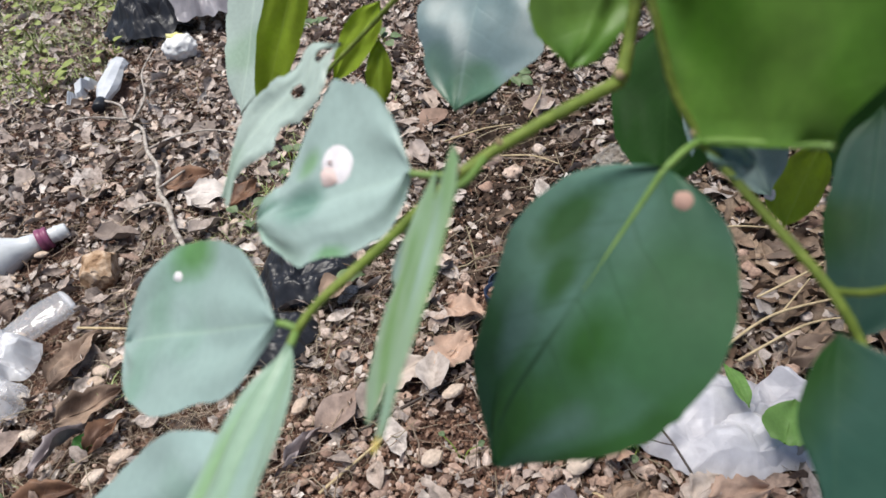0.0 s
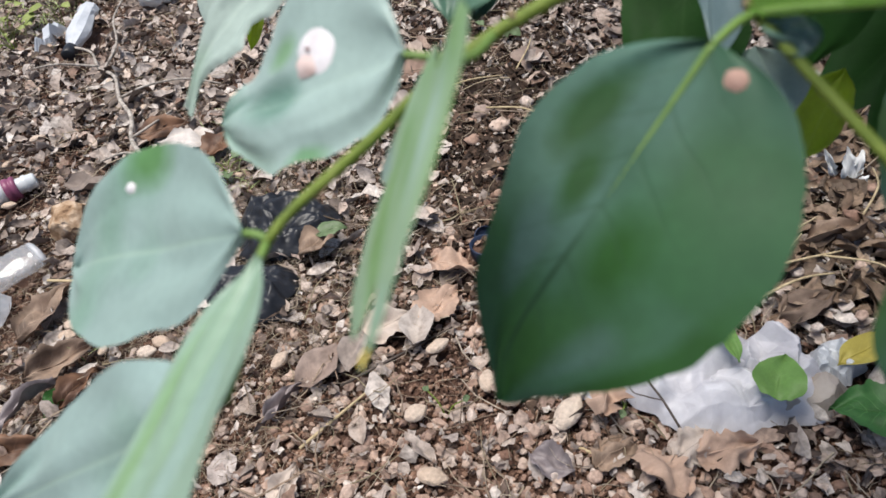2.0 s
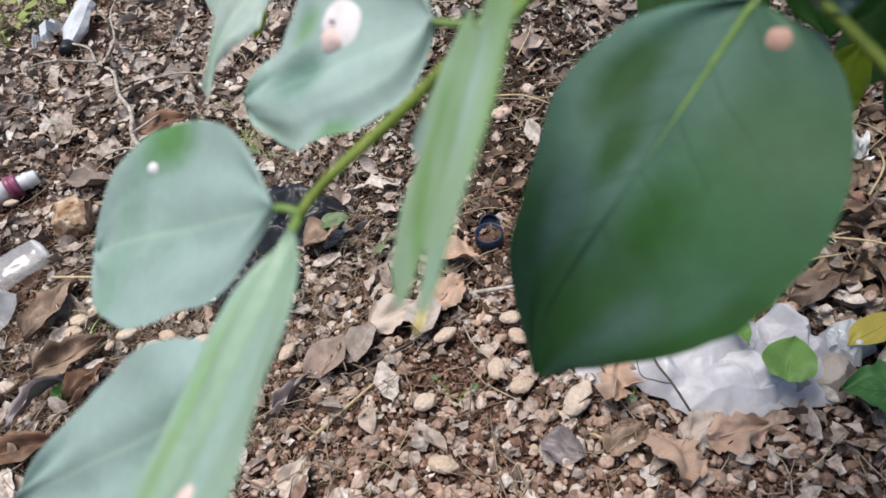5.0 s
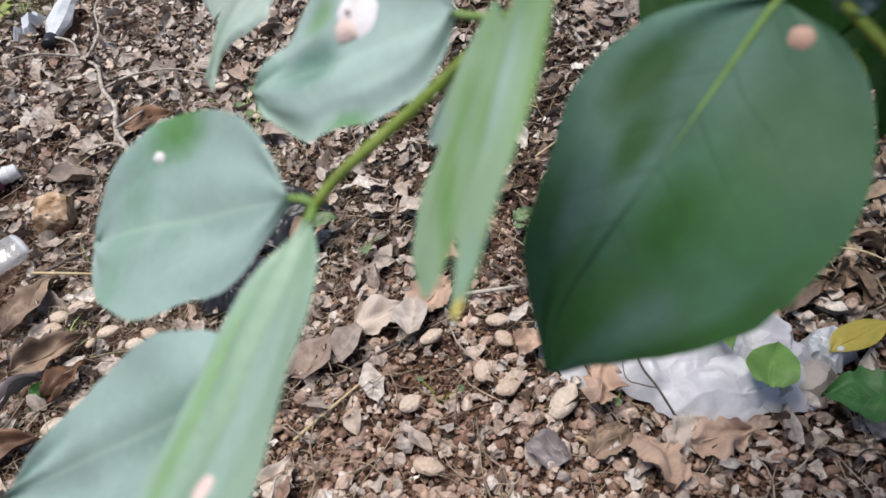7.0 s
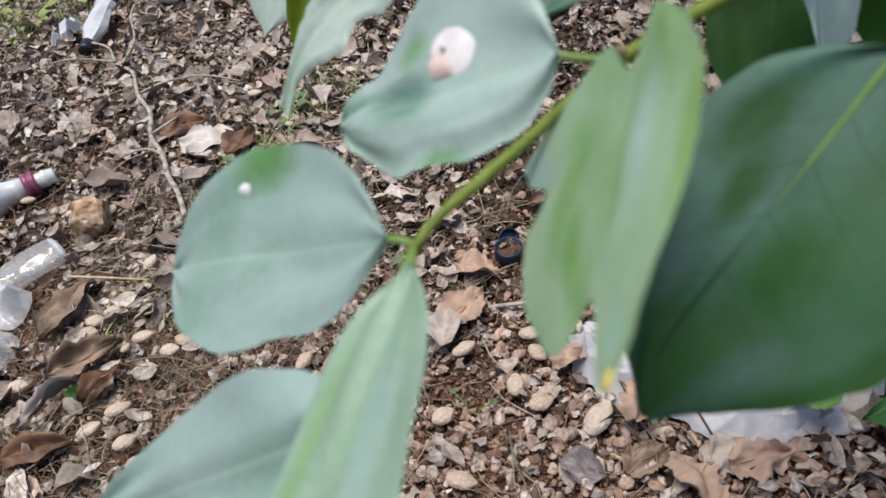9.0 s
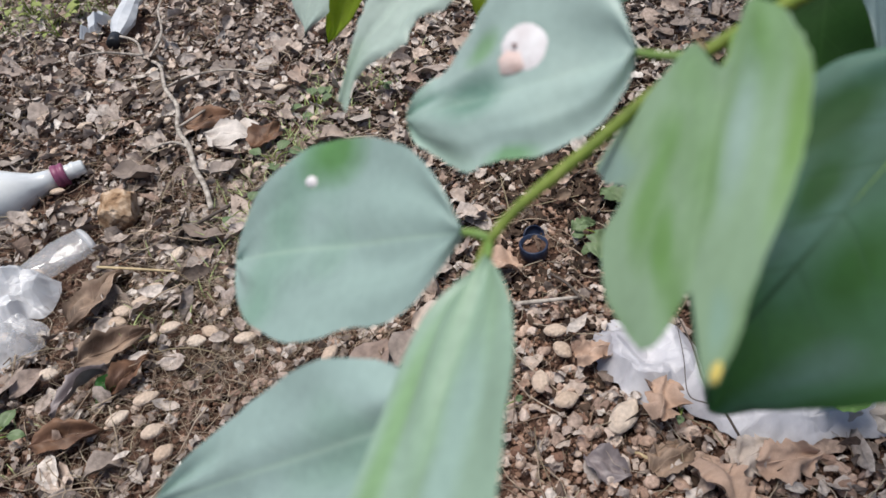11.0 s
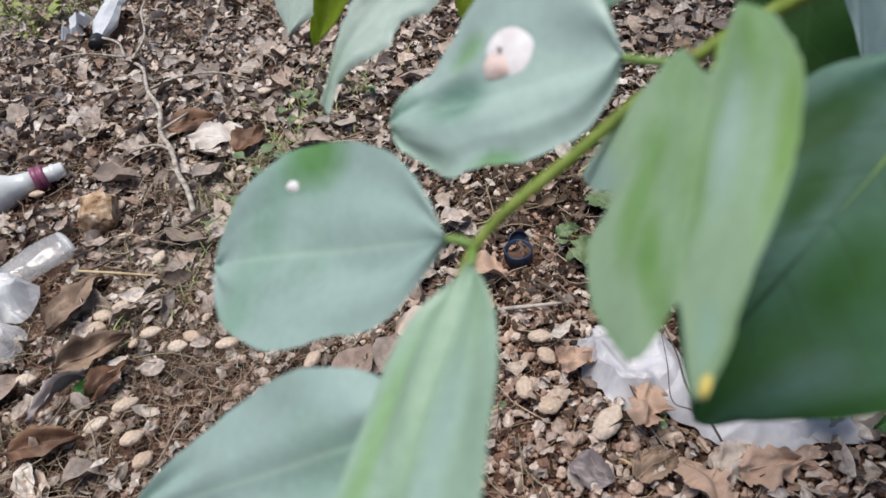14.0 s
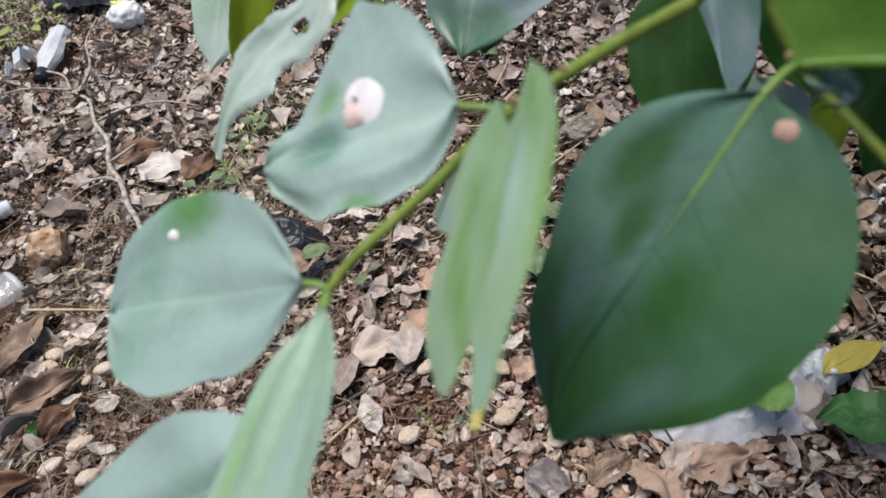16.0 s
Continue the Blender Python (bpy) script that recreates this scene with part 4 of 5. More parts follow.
crumpled("torn_flap", (0.392, 0.598, 0.040, 0.024, 14), mat_dull_film, "dull brownish film", "", 0.010, 0.014, 14, n=60, freq=20, root=bag, folds=5)
crumpled("torn_flap", (0.335, 0.602, 0.058, 0.026, -6), mat_grey_bag, "", "", 0.018, 0.016, 21, n=80, freq=24, root=bag, folds=6)
crumpled("torn_flap", (0.372, 0.640, 0.038, 0.030, 50), mat_grey_bag, "", "", 0.016, 0.018, 27, n=70, freq=30, root=bag, folds=6)
crumpled("foil_wrapper", (0.430, 0.630, 0.029, 0.024, 20), mat_foil, "small crumpled silver wrapper", "wrapper", 0.008, 0.020, 4, n=70, freq=62, folds=6)
crumpled("black_film", (-0.155, 0.925, 0.075, 0.065, 20), mat_black_bag, "crumpled black plastic film on the litter", "plastic film", 0.012, 0.018, 5, n=70, freq=24, creased=True)
crumpled("black_film", (-0.185, 0.815, 0.055, 0.06, 60), mat_black_bag, "torn strip of black plastic film", "plastic film", 0.010, 0.015, 6, n=60, freq=26, creased=True)
tissue = holder("tissue", (0.555, 0.905, 0.0), "torn shreds of white tissue on dead leaves", "tissue")
for k, (dx, dy, tx, ty, tz, w) in enumerate(((0.0, -0.008, -0.004, 0.006, 0.046, 9), (0.012, 0.0, 0.020, 0.012, 0.034, 8), (-0.010, 0.006, -0.026, 0.014, 0.040, 5), (0.004, -0.016, 0.016, -0.022, 0.020, 7))):
    prof = [w * q for q in (0.5, 0.9, 1.0, 0.8, 0.9, 0.5, 0.1)]
    shred = Blade((0.555 + dx, 0.905 + dy, 0.002), (0.555 + tx, 0.905 + ty, tz), (-0.2, -0.8, 0.5), prof, prof, (20, 25), 0.004, wave=0.004, rag=0.5, seed=40 + k)
    shred.build("shred", mat_paper, mat_paper, tissue, nu=14, nv=4)
crumpled("tissue", (0.63, 0.865, 0.05, 0.03, 30), mat_white_fluff, "shredded white paper on dead leaves", "tissue", 0.008, 0.016, 8, freq=70, creased=True)
wrap = holder("clear_film", (-0.53, 0.80, 0.0), "crumpled clear plastic film on the soil", "plastic film")
crumpled("sheet", (-0.548, 0.818, 0.044, 0.052, 15), mat_film, "", "", 0.010, 0.034, 9, n=110, freq=24, root=wrap, folds=8)
crumpled("sheet", (-0.535, 0.748, 0.052, 0.046, -20), mat_thin, "thin see-through sheet", "", 0.006, 0.026, 29, n=100, freq=30, root=wrap, folds=7)
crumpled("stain", (-0.545, 0.742, 0.010, 0.008, 0), mat_lemon, "pale yellow stain", "", 0.030, 0.006, 31, n=20, freq=40, root=wrap, folds=3)
crumpled("white_film", (-0.768, 1.64, 0.014, 0.055, -10), mat_carton, "strip of white plastic on the litter", "plastic film", 0.02, 0.012, 10, folds=2)
paper = holder("paper_ball", (-0.585, 1.775, 0.0), "crumpled white paper ball stained pale yellow", "paper")
v, f = ball(4)
verts = []
for p in v:
    q = Vector(p)
    s = 0.92 + 0.30 * abs(noise.noise(q * 3.1 + Vector((2, 7, 1)))) + 0.22 * abs(noise.noise(q * 6.5)) + 0.10 * abs(noise.noise(q * 14))
    verts.append((-0.578 + q.x * s * 0.074, 1.782 + q.y * s * 0.066, 0.020 + max(q.z * s, -0.42) * 0.056))
mesh_object("sheet", verts, [tuple(int(i) for i in t) for t in f], mat_paper, paper)
crumpled("stained_flap", (-0.584, 1.786, 0.026, 0.020, 0), mat_lemon, "pale yellow stained flap", "", 0.058, 0.010, 11, freq=34, root=paper, creased=True)
crumpled("black_bag", (-0.70, 1.94, 0.12, 0.085, -12), mat_black_bag, "heap of black plastic under a grey bag", "plastic bag", 0.05, 0.07, 13, n=90, freq=16, folds=7, slope=1.3)
crumpled("grey_bag", (-0.575, 2.00, 0.145, 0.090, -10), mat_smoke, "large crumpled grey plastic bag", "plastic bag", 0.07, 0.10, 12, n=110, freq=17, folds=9, slope=1.3)


def lathe(name, profile, m, mat, parent, label="", seg=28, dent=0.0, flat=1.0, seed=0):
    verts, faces = [], []
    for d, r in profile:
        for k in range(seg):
            a = 2 * math.pi * k / seg
            p = Vector((d * 14, math.cos(a) * 1.2, math.sin(a) * 1.2 + seed))
            rr = r * (1 + dent * noise.noise(p) + 0.5 * dent * noise.noise(p * 2.7))
            verts.append(m @ Vector((d, rr * math.cos(a), rr * math.sin(a) * flat)))
    n = len(profile)
    for i in range(n - 1):
        for k in range(seg):
            k2 = (k + 1) % seg
            faces.append((i * seg + k, (i + 1) * seg + k, (i + 1) * seg + k2, i * seg + k2))
    faces.append(tuple(range(seg)))
    faces.append(tuple((n - 1) * seg + k for k in range(seg))[::-1])
    return mesh_object(name, verts, faces, mat, parent, label)


def milky_bottle():
    root = holder("bottle", (-0.70, 1.03, 0), "milky white plastic bottle lying on the litter", "bottle")
    m = pose(-0.562, 1.093, 0.014, 0, 2, 211) @ Matrix.Scale(1.12, 4)
    lathe("body", [(0.043, 0.0135), (0.055, 0.015), (0.066, 0.0165), (0.082, 0.024), (0.098, 0.033), (0.118, 0.0375), (0.15, 0.0385), (0.20, 0.038), (0.25, 0.0385), (0.262, 0.034)], m, mat_frost, root, dent=0.10, seg=12, seed=3)
    band = lathe("neck_band", [(0.028, 0.0140), (0.029, 0.0158), (0.033, 0.0162), (0.034, 0.0150), (0.036, 0.0150), (0.037, 0.0162), (0.043, 0.0166), (0.044, 0.0150)], m, mat_purple, root, "purple neck band")
    lathe("cap", [(0.004, 0.0085), (0.006, 0.0100), (0.014, 0.0104), (0.016, 0.0118), (0.019, 0.0118), (0.021, 0.0104), (0.028, 0.0108), (0.030, 0.0105)], m, mat_frost, root, "white screw cap")


def clear_bottle():
    root = holder("bottle", (-0.53, 0.89, 0), "crushed clear plastic bottle on the soil", "bottle")
    m = pose(-0.492, 0.918, 0.010, 0, 0, 228) @ Matrix.Scale(0.80, 4)
    lathe("body", [(0.0, 0.018), (0.002, 0.026), (0.006, 0.0300), (0.014, 0.0315), (0.018, 0.0300), (0.022, 0.0315), (0.040, 0.0315), (0.044, 0.0300), (0.048, 0.0310), (0.066, 0.0300), (0.070, 0.0285), (0.074, 0.0295), (0.092, 0.0270), (0.105, 0.025), (0.120, 0.021), (0.130, 0.016)], m, mat_clear, root, dent=0.22, flat=0.62, seed=4, seg=40)
    lathe("base", [(-0.002, 0.010), (-0.003, 0.022), (0.000, 0.0285), (0.004, 0.0305), (0.006, 0.0295)], m, mat_film, root, "milky rim of the base", dent=0.08, flat=0.62, seed=4, seg=40)


def crushed_bottle():
    root = holder("bottle", (-0.69, 1.61, 0), "crushed grey white plastic bottle with a black cap on the litter", "bottle")
    m = pose(-0.706, 1.725, 0.024, 0, 4, -84) @ Matrix.Diagonal((1, 0.72, 0.72, 1))
    facets = [(0.0, 0.020), (0.003, 0.030), (0.012, 0.032), (0.018, 0.026), (0.030, 0.0265), (0.055, 0.031), (0.100, 0.034), (0.130, 0.031), (0.150, 0.020), (0.160, 0.015), (0.176, 0.014)]
    body = lathe("body", facets, m, mat_carton, root, dent=0.30, flat=0.8, seed=2, seg=9)
    body.data.polygons.foreach_set("use_smooth", np.zeros(len(body.data.polygons), dtype=bool))
    lathe("cap", [(0.168, 0.015), (0.170, 0.0185), (0.198, 0.0190), (0.200, 0.0165)], m, mat_black_bag, root, "black screw cap", seg=20)


def rock():
    v, f = ball(4)
    off = Vector((3.3, 8.1, 2.2))
    chip_off = random.Random(8)
    faces_cut = [(Vector((chip_off.uniform(-1, 1), chip_off.uniform(-1, 1), chip_off.uniform(-0.2, 1))).normalized(), chip_off.uniform(0.34, 0.46)) for k in range(9)]
    verts = []
    for p in v:
        q = Vector(p)
        s = 1 + 0.42 * noise.noise(q * 2.1 + off) + 0.24 * abs(noise.noise(q * 4.2 + off)) + 0.09 * noise.noise(q * 11 + off) + 0.04 * noise.noise(q * 27 + off)
        flat = max(-0.42, min(0.40, q.z * s))
        s += 0.10 * abs(noise.noise(q * 7 + off))
        for cut, deep in faces_cut:
            over = q.dot(cut) * s - deep
            if over > 0:
                q = q - cut * (over / s)
        verts.append((-0.472 + q.x * s * 0.066, 0.982 + q.y * s * 0.054, 0.008 + flat * 0.060))
    ob = mesh_object("rock", verts, [tuple(int(i) for i in q) for q in f], mat_rock, smooth=False)
    tagged(ob, "rough tan brown rock on the litter", "rock")


def plastic_cup():
    at_z = dip(0.103, 0.845) + 0.004
    root = holder("plastic_cup", (0.103, 0.845, 0), "small dark blue plastic cup on the soil", "cup")
    m = pose(0.103, 0.845, at_z, 0, -86, -84) @ Matrix.Scale(0.76, 4)
    lathe("shell", [(0.0, 0.021), (0.002, 0.0225), (0.022, 0.0235), (0.024, 0.0225), (0.024, 0.0205), (0.008, 0.0195), (0.007, 0.004)], m, mat_navy, root, seg=36, dent=0.05, seed=8)
    lathe("soil_fill", [(0.010, 0.0190), (0.0165, 0.0192), (0.0190, 0.012), (0.0185, 0.004)], m, mat_soil, root, "dark soil in the cup", seg=24, dent=0.22)
    for k, (dx, dy, a) in enumerate(((-0.005, 0.002, 20), (0.005, -0.004, 100), (0.003, 0.006, 160))):
        lying_leaf("leaf_crumb", 0.103 + dx, 0.845 + dy, a, 0.013, 0.006, mat_brown if k else mat_tan, "crumb of dry leaf in a dark blue cup", "dry leaf", z=0.020, seed=60 + k, fold=20, rag=0.4, wave=0.003)
    # a loose lid leaning behind the cup
    dish = holder("plastic_lid", (0.104, 0.874, 0), "small dark blue plastic lid tilted in the litter", "dish")
    m = pose(0.104, 0.874, dip(0.104, 0.874) + 0.009, 0, -40, -70)
    lathe("disc", [(0.0, 0.004), (0.0, 0.0120), (0.001, 0.0132), (0.006, 0.0135), (0.006, 0.0122), (0.0015, 0.0118), (0.0015, 0.003)], m, mat_navy, dish, seg=28)


milky_bottle()
clear_bottle()
crushed_bottle()
rock()
plastic_cup()


def twig(points, r, label, name="twig", mat=None, branches=()):
    root = holder(name, points[0], label, "twig")
    low = Vector((0, 0, 0.015))
    tube("stem", [Vector(p) - low for p in points], [r, r * 0.9, r * 0.6], mat or mat_twig, root, knobs=0.15)
    for b in branches:
        b = [Vector(p) - low for p in b]
        tube("side_twig", b, [r * 0.6, r * 0.35], mat or mat_twig, root, knobs=0.15)
    return root


mat_stick = plain("grey_stick", [(0.3, (0.13, 0.11, 0.095)), (0.5, (0.34, 0.30, 0.265)), (0.7, (0.55, 0.50, 0.45))], 90, 0.85, 0.3, 0.6)
mat_straw = plain("straw", [(0.3, (0.34, 0.26, 0.15)), (0.7, (0.56, 0.45, 0.28))], 120, 0.75)
mat_dark_twig = plain("dark_twig", [(0.3, (0.05, 0.04, 0.035)), (0.7, (0.13, 0.10, 0.085))], 120, 0.8)
twig([(-0.334, 0.97, 0.020), (-0.352, 1.012, 0.028), (-0.381, 1.061, 0.026), (-0.402, 1.110, 0.034), (-0.440, 1.172, 0.030), (-0.458, 1.235, 0.036), (-0.502, 1.305, 0.034), (-0.536, 1.385, 0.038), (-0.590, 1.445, 0.030), (-0.624, 1.505, 0.036), (-0.674, 1.547, 0.032)], 0.0042,
     "long grey weathered stick on the litter", "stick", mat_stick,
     [[(-0.575, 1.435, 0.032), (-0.565, 1.50, 0.050), (-0.60, 1.60, 0.06), (-0.595, 1.68, 0.075)], [(-0.50, 1.31, 0.034), (-0.46, 1.33, 0.04), (-0.40, 1.36, 0.03), (-0.33, 1.335, 0.025)], [(-0.44, 1.172, 0.032), (-0.41, 1.205, 0.036), (-0.395, 1.25, 0.03)],
      [(-0.402, 1.11, 0.034), (-0.435, 1.125, 0.036), (-0.475, 1.12, 0.028)], [(-0.59, 1.445, 0.034), (-0.66, 1.44, 0.05), (-0.72, 1.455, 0.04)]])
twig([(-0.26, 1.02, 0.02), (-0.36, 0.93, 0.018), (-0.47, 0.86, 0.012)], 0.0028, "thin brown twig on the litter", mat=mat_dark_twig)
twig([(0.073, 0.755, 0.016), (0.11, 0.753, 0.02), (0.145, 0.757, 0.018)], 0.0026, "thin pale twig on the soil", mat=mat_stick)
twig([(0.149, 0.758, 0.014), (0.135, 0.78, 0.018), (0.118, 0.80, 0.016)], 0.002, "thin brown twig on the soil", mat=mat_dark_twig)
twig([(0.163, 0.572, 0.010), (0.19, 0.552, 0.013), (0.214, 0.533, 0.010)], 0.0018, "thin straw stalk on gravelly soil", mat=mat_straw)
twig([(0.266, 0.560, 0.026), (0.252, 0.586, 0.044), (0.242, 0.612, 0.048), (0.242, 0.657, 0.047), (0.237, 0.712, 0.040)], 0.0012, "thin dark forked twig over a plastic bag", mat=mat_dark_twig,
     branches=[[(0.252, 0.586, 0.044), (0.237, 0.589, 0.048), (0.225, 0.600, 0.048), (0.231, 0.644, 0.047), (0.236, 0.70, 0.042)]])
twig([(0.33, 0.705, 0.03), (0.40, 0.745, 0.035), (0.492, 0.767, 0.03)], 0.0018, "pale bent stalk below the shrub", mat=mat_straw,
     branches=[[(0.41, 0.748, 0.035), (0.44, 0.775, 0.04), (0.455, 0.79, 0.04)]])
twig([(0.345, 0.69, 0.03), (0.42, 0.72, 0.04), (0.47, 0.735, 0.03)], 0.0016, "yellowish stalk below the shrub", mat=mat_straw)
twig([(-0.06, 0.66, 0.012), (0.0, 0.69, 0.016), (0.06, 0.725, 0.014)], 0.0016, "thin brown stalk on reddish soil", mat=mat_dark_twig)
twig([(-0.095, 0.59, 0.010), (-0.06, 0.62, 0.014), (-0.02, 0.66, 0.012)], 0.0018, "thin straw stalk on reddish soil", mat=mat_straw)
twig([(-0.46, 0.865, 0.02), (-0.40, 0.855, 0.02), (-0.35, 0.85, 0.016)], 0.002, "yellowish straw on the litter", mat=mat_straw)
for x, y, a, ln in ((0.44, 0.80, 25, 0.10), (0.50, 0.74, -35, 0.08), (0.56, 0.86, 60, 0.09), (0.40, 0.90, -10, 0.11), (0.60, 0.78, 15, 0.08), (0.47, 0.95, 80, 0.10), (0.24, 1.02, 40, 0.12), (0.17, 1.12, -30, 0.10), (0.10, 1.22, 10, 0.12), (0.20, 1.30, 70, 0.10)):
    dx, dy = 0.5 * ln * math.cos(radians(a)), 0.5 * ln * math.sin(radians(a))
    twig([(x - dx, y - dy, 0.030), (x + 0.006, y - 0.006, 0.042), (x + dx, y + dy, 0.034)], 0.0014, "thin tan stalk lying over dead leaves", mat=mat_straw)
for x, y, z in sow(46, lambda x, y: math.exp(-((x - 0.52) / 0.16) ** 2 - ((y - 0.82) / 0.16) ** 2), (0.018, 0.026)):
    ob = new("pebble", stone_meshes[pick.randrange(10)])
    ob.matrix_world = pose(x, y, z, pick.gauss(0, 15), pick.gauss(0, 15), pick.uniform(0, 360)) @ Matrix.Scale(pick.uniform(0.012, 0.02), 4)
    tagged(ob, "rounded tan pebble among dead leaves", "pebble", "pebbles")


for x, y, sc in ((0.118, 1.158, 0.030), (0.144, 1.118, 0.034), (0.10, 1.09, 0.022), (0.19, 1.17, 0.026), (0.06, 1.20, 0.024)):
    ob = new("pebble", stone_meshes[pick.randrange(10)])
    ob.matrix_world = pose(x, y, dip(x, y) + 0.010, 10, 0, pick.uniform(0, 360)) @ Matrix.Scale(sc, 4)
    tagged(ob, "rounded orange brown stone on dark mulch", "pebble", "pebbles")


lump = new("stone", piece_mesh("stone", stone_kind(71, 4, 0.5), mat_lump, False))
lump.matrix_world = pose(0.297, 1.106, dip(0.297, 1.106) + 0.018, 8, 4, 30) @ Matrix.Scale(0.062, 4)
tagged(lump, "pale crumbly lump of stone on dark mulch", "stone")


# ---- weeds ----
def weed(x, y, leaves, size, label, mat, seed, height=0.06):
    r = random.Random(seed)
    root = holder("weed", (x, y, dip(x, y)), label, "weed")
    for k in range(leaves):
        a = r.uniform(0, 2 * math.pi)
        reach = r.uniform(0.3, 1.0) * height
        top = Vector((x + math.cos(a) * reach, y + math.sin(a) * reach, dip(x, y) + r.uniform(0.4, 1.0) * height))
        tube("stalk", [(x, y, dip(x, y) - 0.003), (x + math.cos(a) * reach * 0.4, y + math.sin(a) * reach * 0.4, top.z * 0.7), top], [0.0010, 0.0007], mat_stem, root, sides=5, steps=3)
        ln = size * r.uniform(0.7, 1.3)
        tip = top + Vector((math.cos(a) * ln, math.sin(a) * ln, r.uniform(-0.5, 0.3) * ln))
        w = [1000 * ln * 0.40 * s for s in (0.05, 0.8, 1, 0.9, 0.6, 0.0)]
        Blade(top, tip, (r.uniform(-0.3, 0.3), r.uniform(-0.5, 0.1), 1), w, w, (12, 12), 0.002, 0, (0, 0), 0.001, 0.08, k).build("leaf", mat, mat, root, nu=10, nv=4)


for k, (x, y, n, size) in enumerate([(-0.885, 1.68, 9, 0.018), (-0.83, 1.60, 6, 0.016), (-0.775, 1.72, 4, 0.030), (-0.76, 1.82, 5, 0.026), (-1.03, 2.25, 12, 0.028), (-1.2, 2.3, 12, 0.028), (-0.90, 2.2, 12, 0.026),
                                     (-1.0, 1.92, 12, 0.018), (-0.96, 1.74, 10, 0.016), (-1.08, 2.05, 12, 0.020), (-0.99, 1.6, 6, 0.014), (-0.78, 2.35, 12, 0.028), (-1.3, 2.5, 12, 0.032)]):
    weed(x, y, n, size, "low pale green weed with small round leaves", mat_lawn, 60 + k)
for k, (x, y, n, size) in enumerate([(-0.281, 0.965, 4, 0.02), (-0.222, 1.22, 7, 0.024), (-0.27, 1.08, 5, 0.022), (-0.13, 1.27, 3, 0.016), (0.19, 0.85, 3, 0.022), (-0.03, 0.86, 2, 0.02), (0.16, 1.42, 5, 0.025),
                                     (-0.48, 0.60, 4, 0.018), (0.05, 0.615, 2, 0.012), (0.225, 0.605, 2, 0.010), (0.17, 1.62, 6, 0.03), (-0.1, 1.7, 6, 0.03), (-0.28, 1.85, 7, 0.035)]):
    weed(x, y, n, size, "tiny pale green seedling among dry leaves", mat_sprout, 90 + k, 0.03)


def grass(tufts):
    """Thin bent blades round the places given: x, y, number, height."""
    r = random.Random(200)
    verts, faces = [], []
    for x, y, n, h in tufts:
        for k in range(n):
            a, ln, b = r.uniform(0, 6.28), h * r.uniform(0.6, 1.3), r.uniform(0.3, 1.1)
            o = Vector((x + r.gauss(0, 0.025 + h * 0.6), y + r.gauss(0, 0.025 + h * 0.6), 0))
            o.z = dip(o.x, o.y)
            d, s = Vector((math.cos(a), math.sin(a), 0)), Vector((-math.sin(a), math.cos(a), 0))
            c = len(verts)
            for i in range(4):
                t = i / 3
                p = o + d * (b * ln * t * t) + Vector((0, 0, ln * t * (1 - 0.4 * t * b)))
                w = 0.0016 * (1 - t * 0.9)
                verts += [p - s * w, p + s * w]
            for i in range(3):
                faces.append((c + 2 * i, c + 2 * i + 1, c + 2 * i + 3, c + 2 * i + 2))
    return mesh_object("grass", verts, faces, mat_grass)


mat_grass = plain("grass_blade", [(0.3, (0.20, 0.28, 0.09)), (0.7, (0.46, 0.50, 0.24))], 120, 0.6)
tagged(grass([(-0.285, 0.96, 70, 0.03), (-0.25, 1.12, 80, 0.03), (-0.29, 1.03, 60, 0.025), (-0.2, 1.24, 80, 0.035), (-0.16, 1.34, 50, 0.03), (-0.35, 0.79, 30, 0.03), (-1.15, 2.35, 140, 0.06), (-0.95, 2.3, 140, 0.06), (-1.05, 1.95, 120, 0.045),
              (-1.25, 2.15, 120, 0.05), (-0.95, 1.72, 60, 0.03), (-0.75, 2.4, 100, 0.05), (-0.1, 1.28, 14, 0.03), (-0.47, 0.61, 14, 0.02), (-0.9, 2.1, 90, 0.05), (-1.1, 1.8, 60, 0.035), (-0.85, 1.75, 60, 0.03), (-1.0, 2.0, 140, 0.04), (-0.9, 1.95, 90, 0.035), (-0.8, 2.2, 110, 0.04), (-0.82, 1.85, 70, 0.03), (-0.78, 1.7, 40, 0.025), (-0.7, 1.95, 60, 0.03), (-1.0, 1.7, 90, 0.03), (-0.62, 2.3, 90, 0.04)]),
       "sparse thin green grass growing through the litter", "grass", kind="stuff")

# small green leaves on the soil
for x, y, a, ln, w in ((0.188, 0.839, 70, 0.052, 0.040), (0.212, 0.925, 130, 0.050, 0.036), (0.166, 0.872, 20, 0.034, 0.022)):
    lying_leaf("sprout_leaf", x, y, a, ln, w, mat_sprout, "pale green lobed leaf on the soil beside a cup", "leaf", z=0.022, seed=int(100 * y), fold=14, rag=0.5, wave=0.004)
lying_leaf("sprout_leaf", -0.085, 0.880, 10, 0.042, 0.030, mat_sprout, "small pale green leaf on black plastic film", "leaf", z=0.036, seed=36, fold=10, rag=0.05, wave=0.002)
# small vine on the bag
lying_leaf("vine_leaf", 0.360, 0.598, 60, 0.056, 0.048, mat_vine, "heart-shaped bright green vine leaf over a bag", "leaf", z=0.045, seed=31, fold=22, rag=0.03, wave=0.002, shape=(0.55, 1, 0.98, 0.85, 0.62, 0.35, 0))
lying_leaf("vine_leaf", 0.325, 0.642, 98, 0.055, 0.018, mat_vine, "narrow green vine leaf over a bag", "leaf", z=0.05, seed=32, fold=25, rag=0.03, wave=0.002)
lying_leaf("weed_leaf", 0.430, 0.562, 165, 0.07, 0.058, mat_weed, "toothed green weed leaf close to the soil", "leaf", z=0.03, seed=33, fold=12, rag=0.3, wave=0.004)
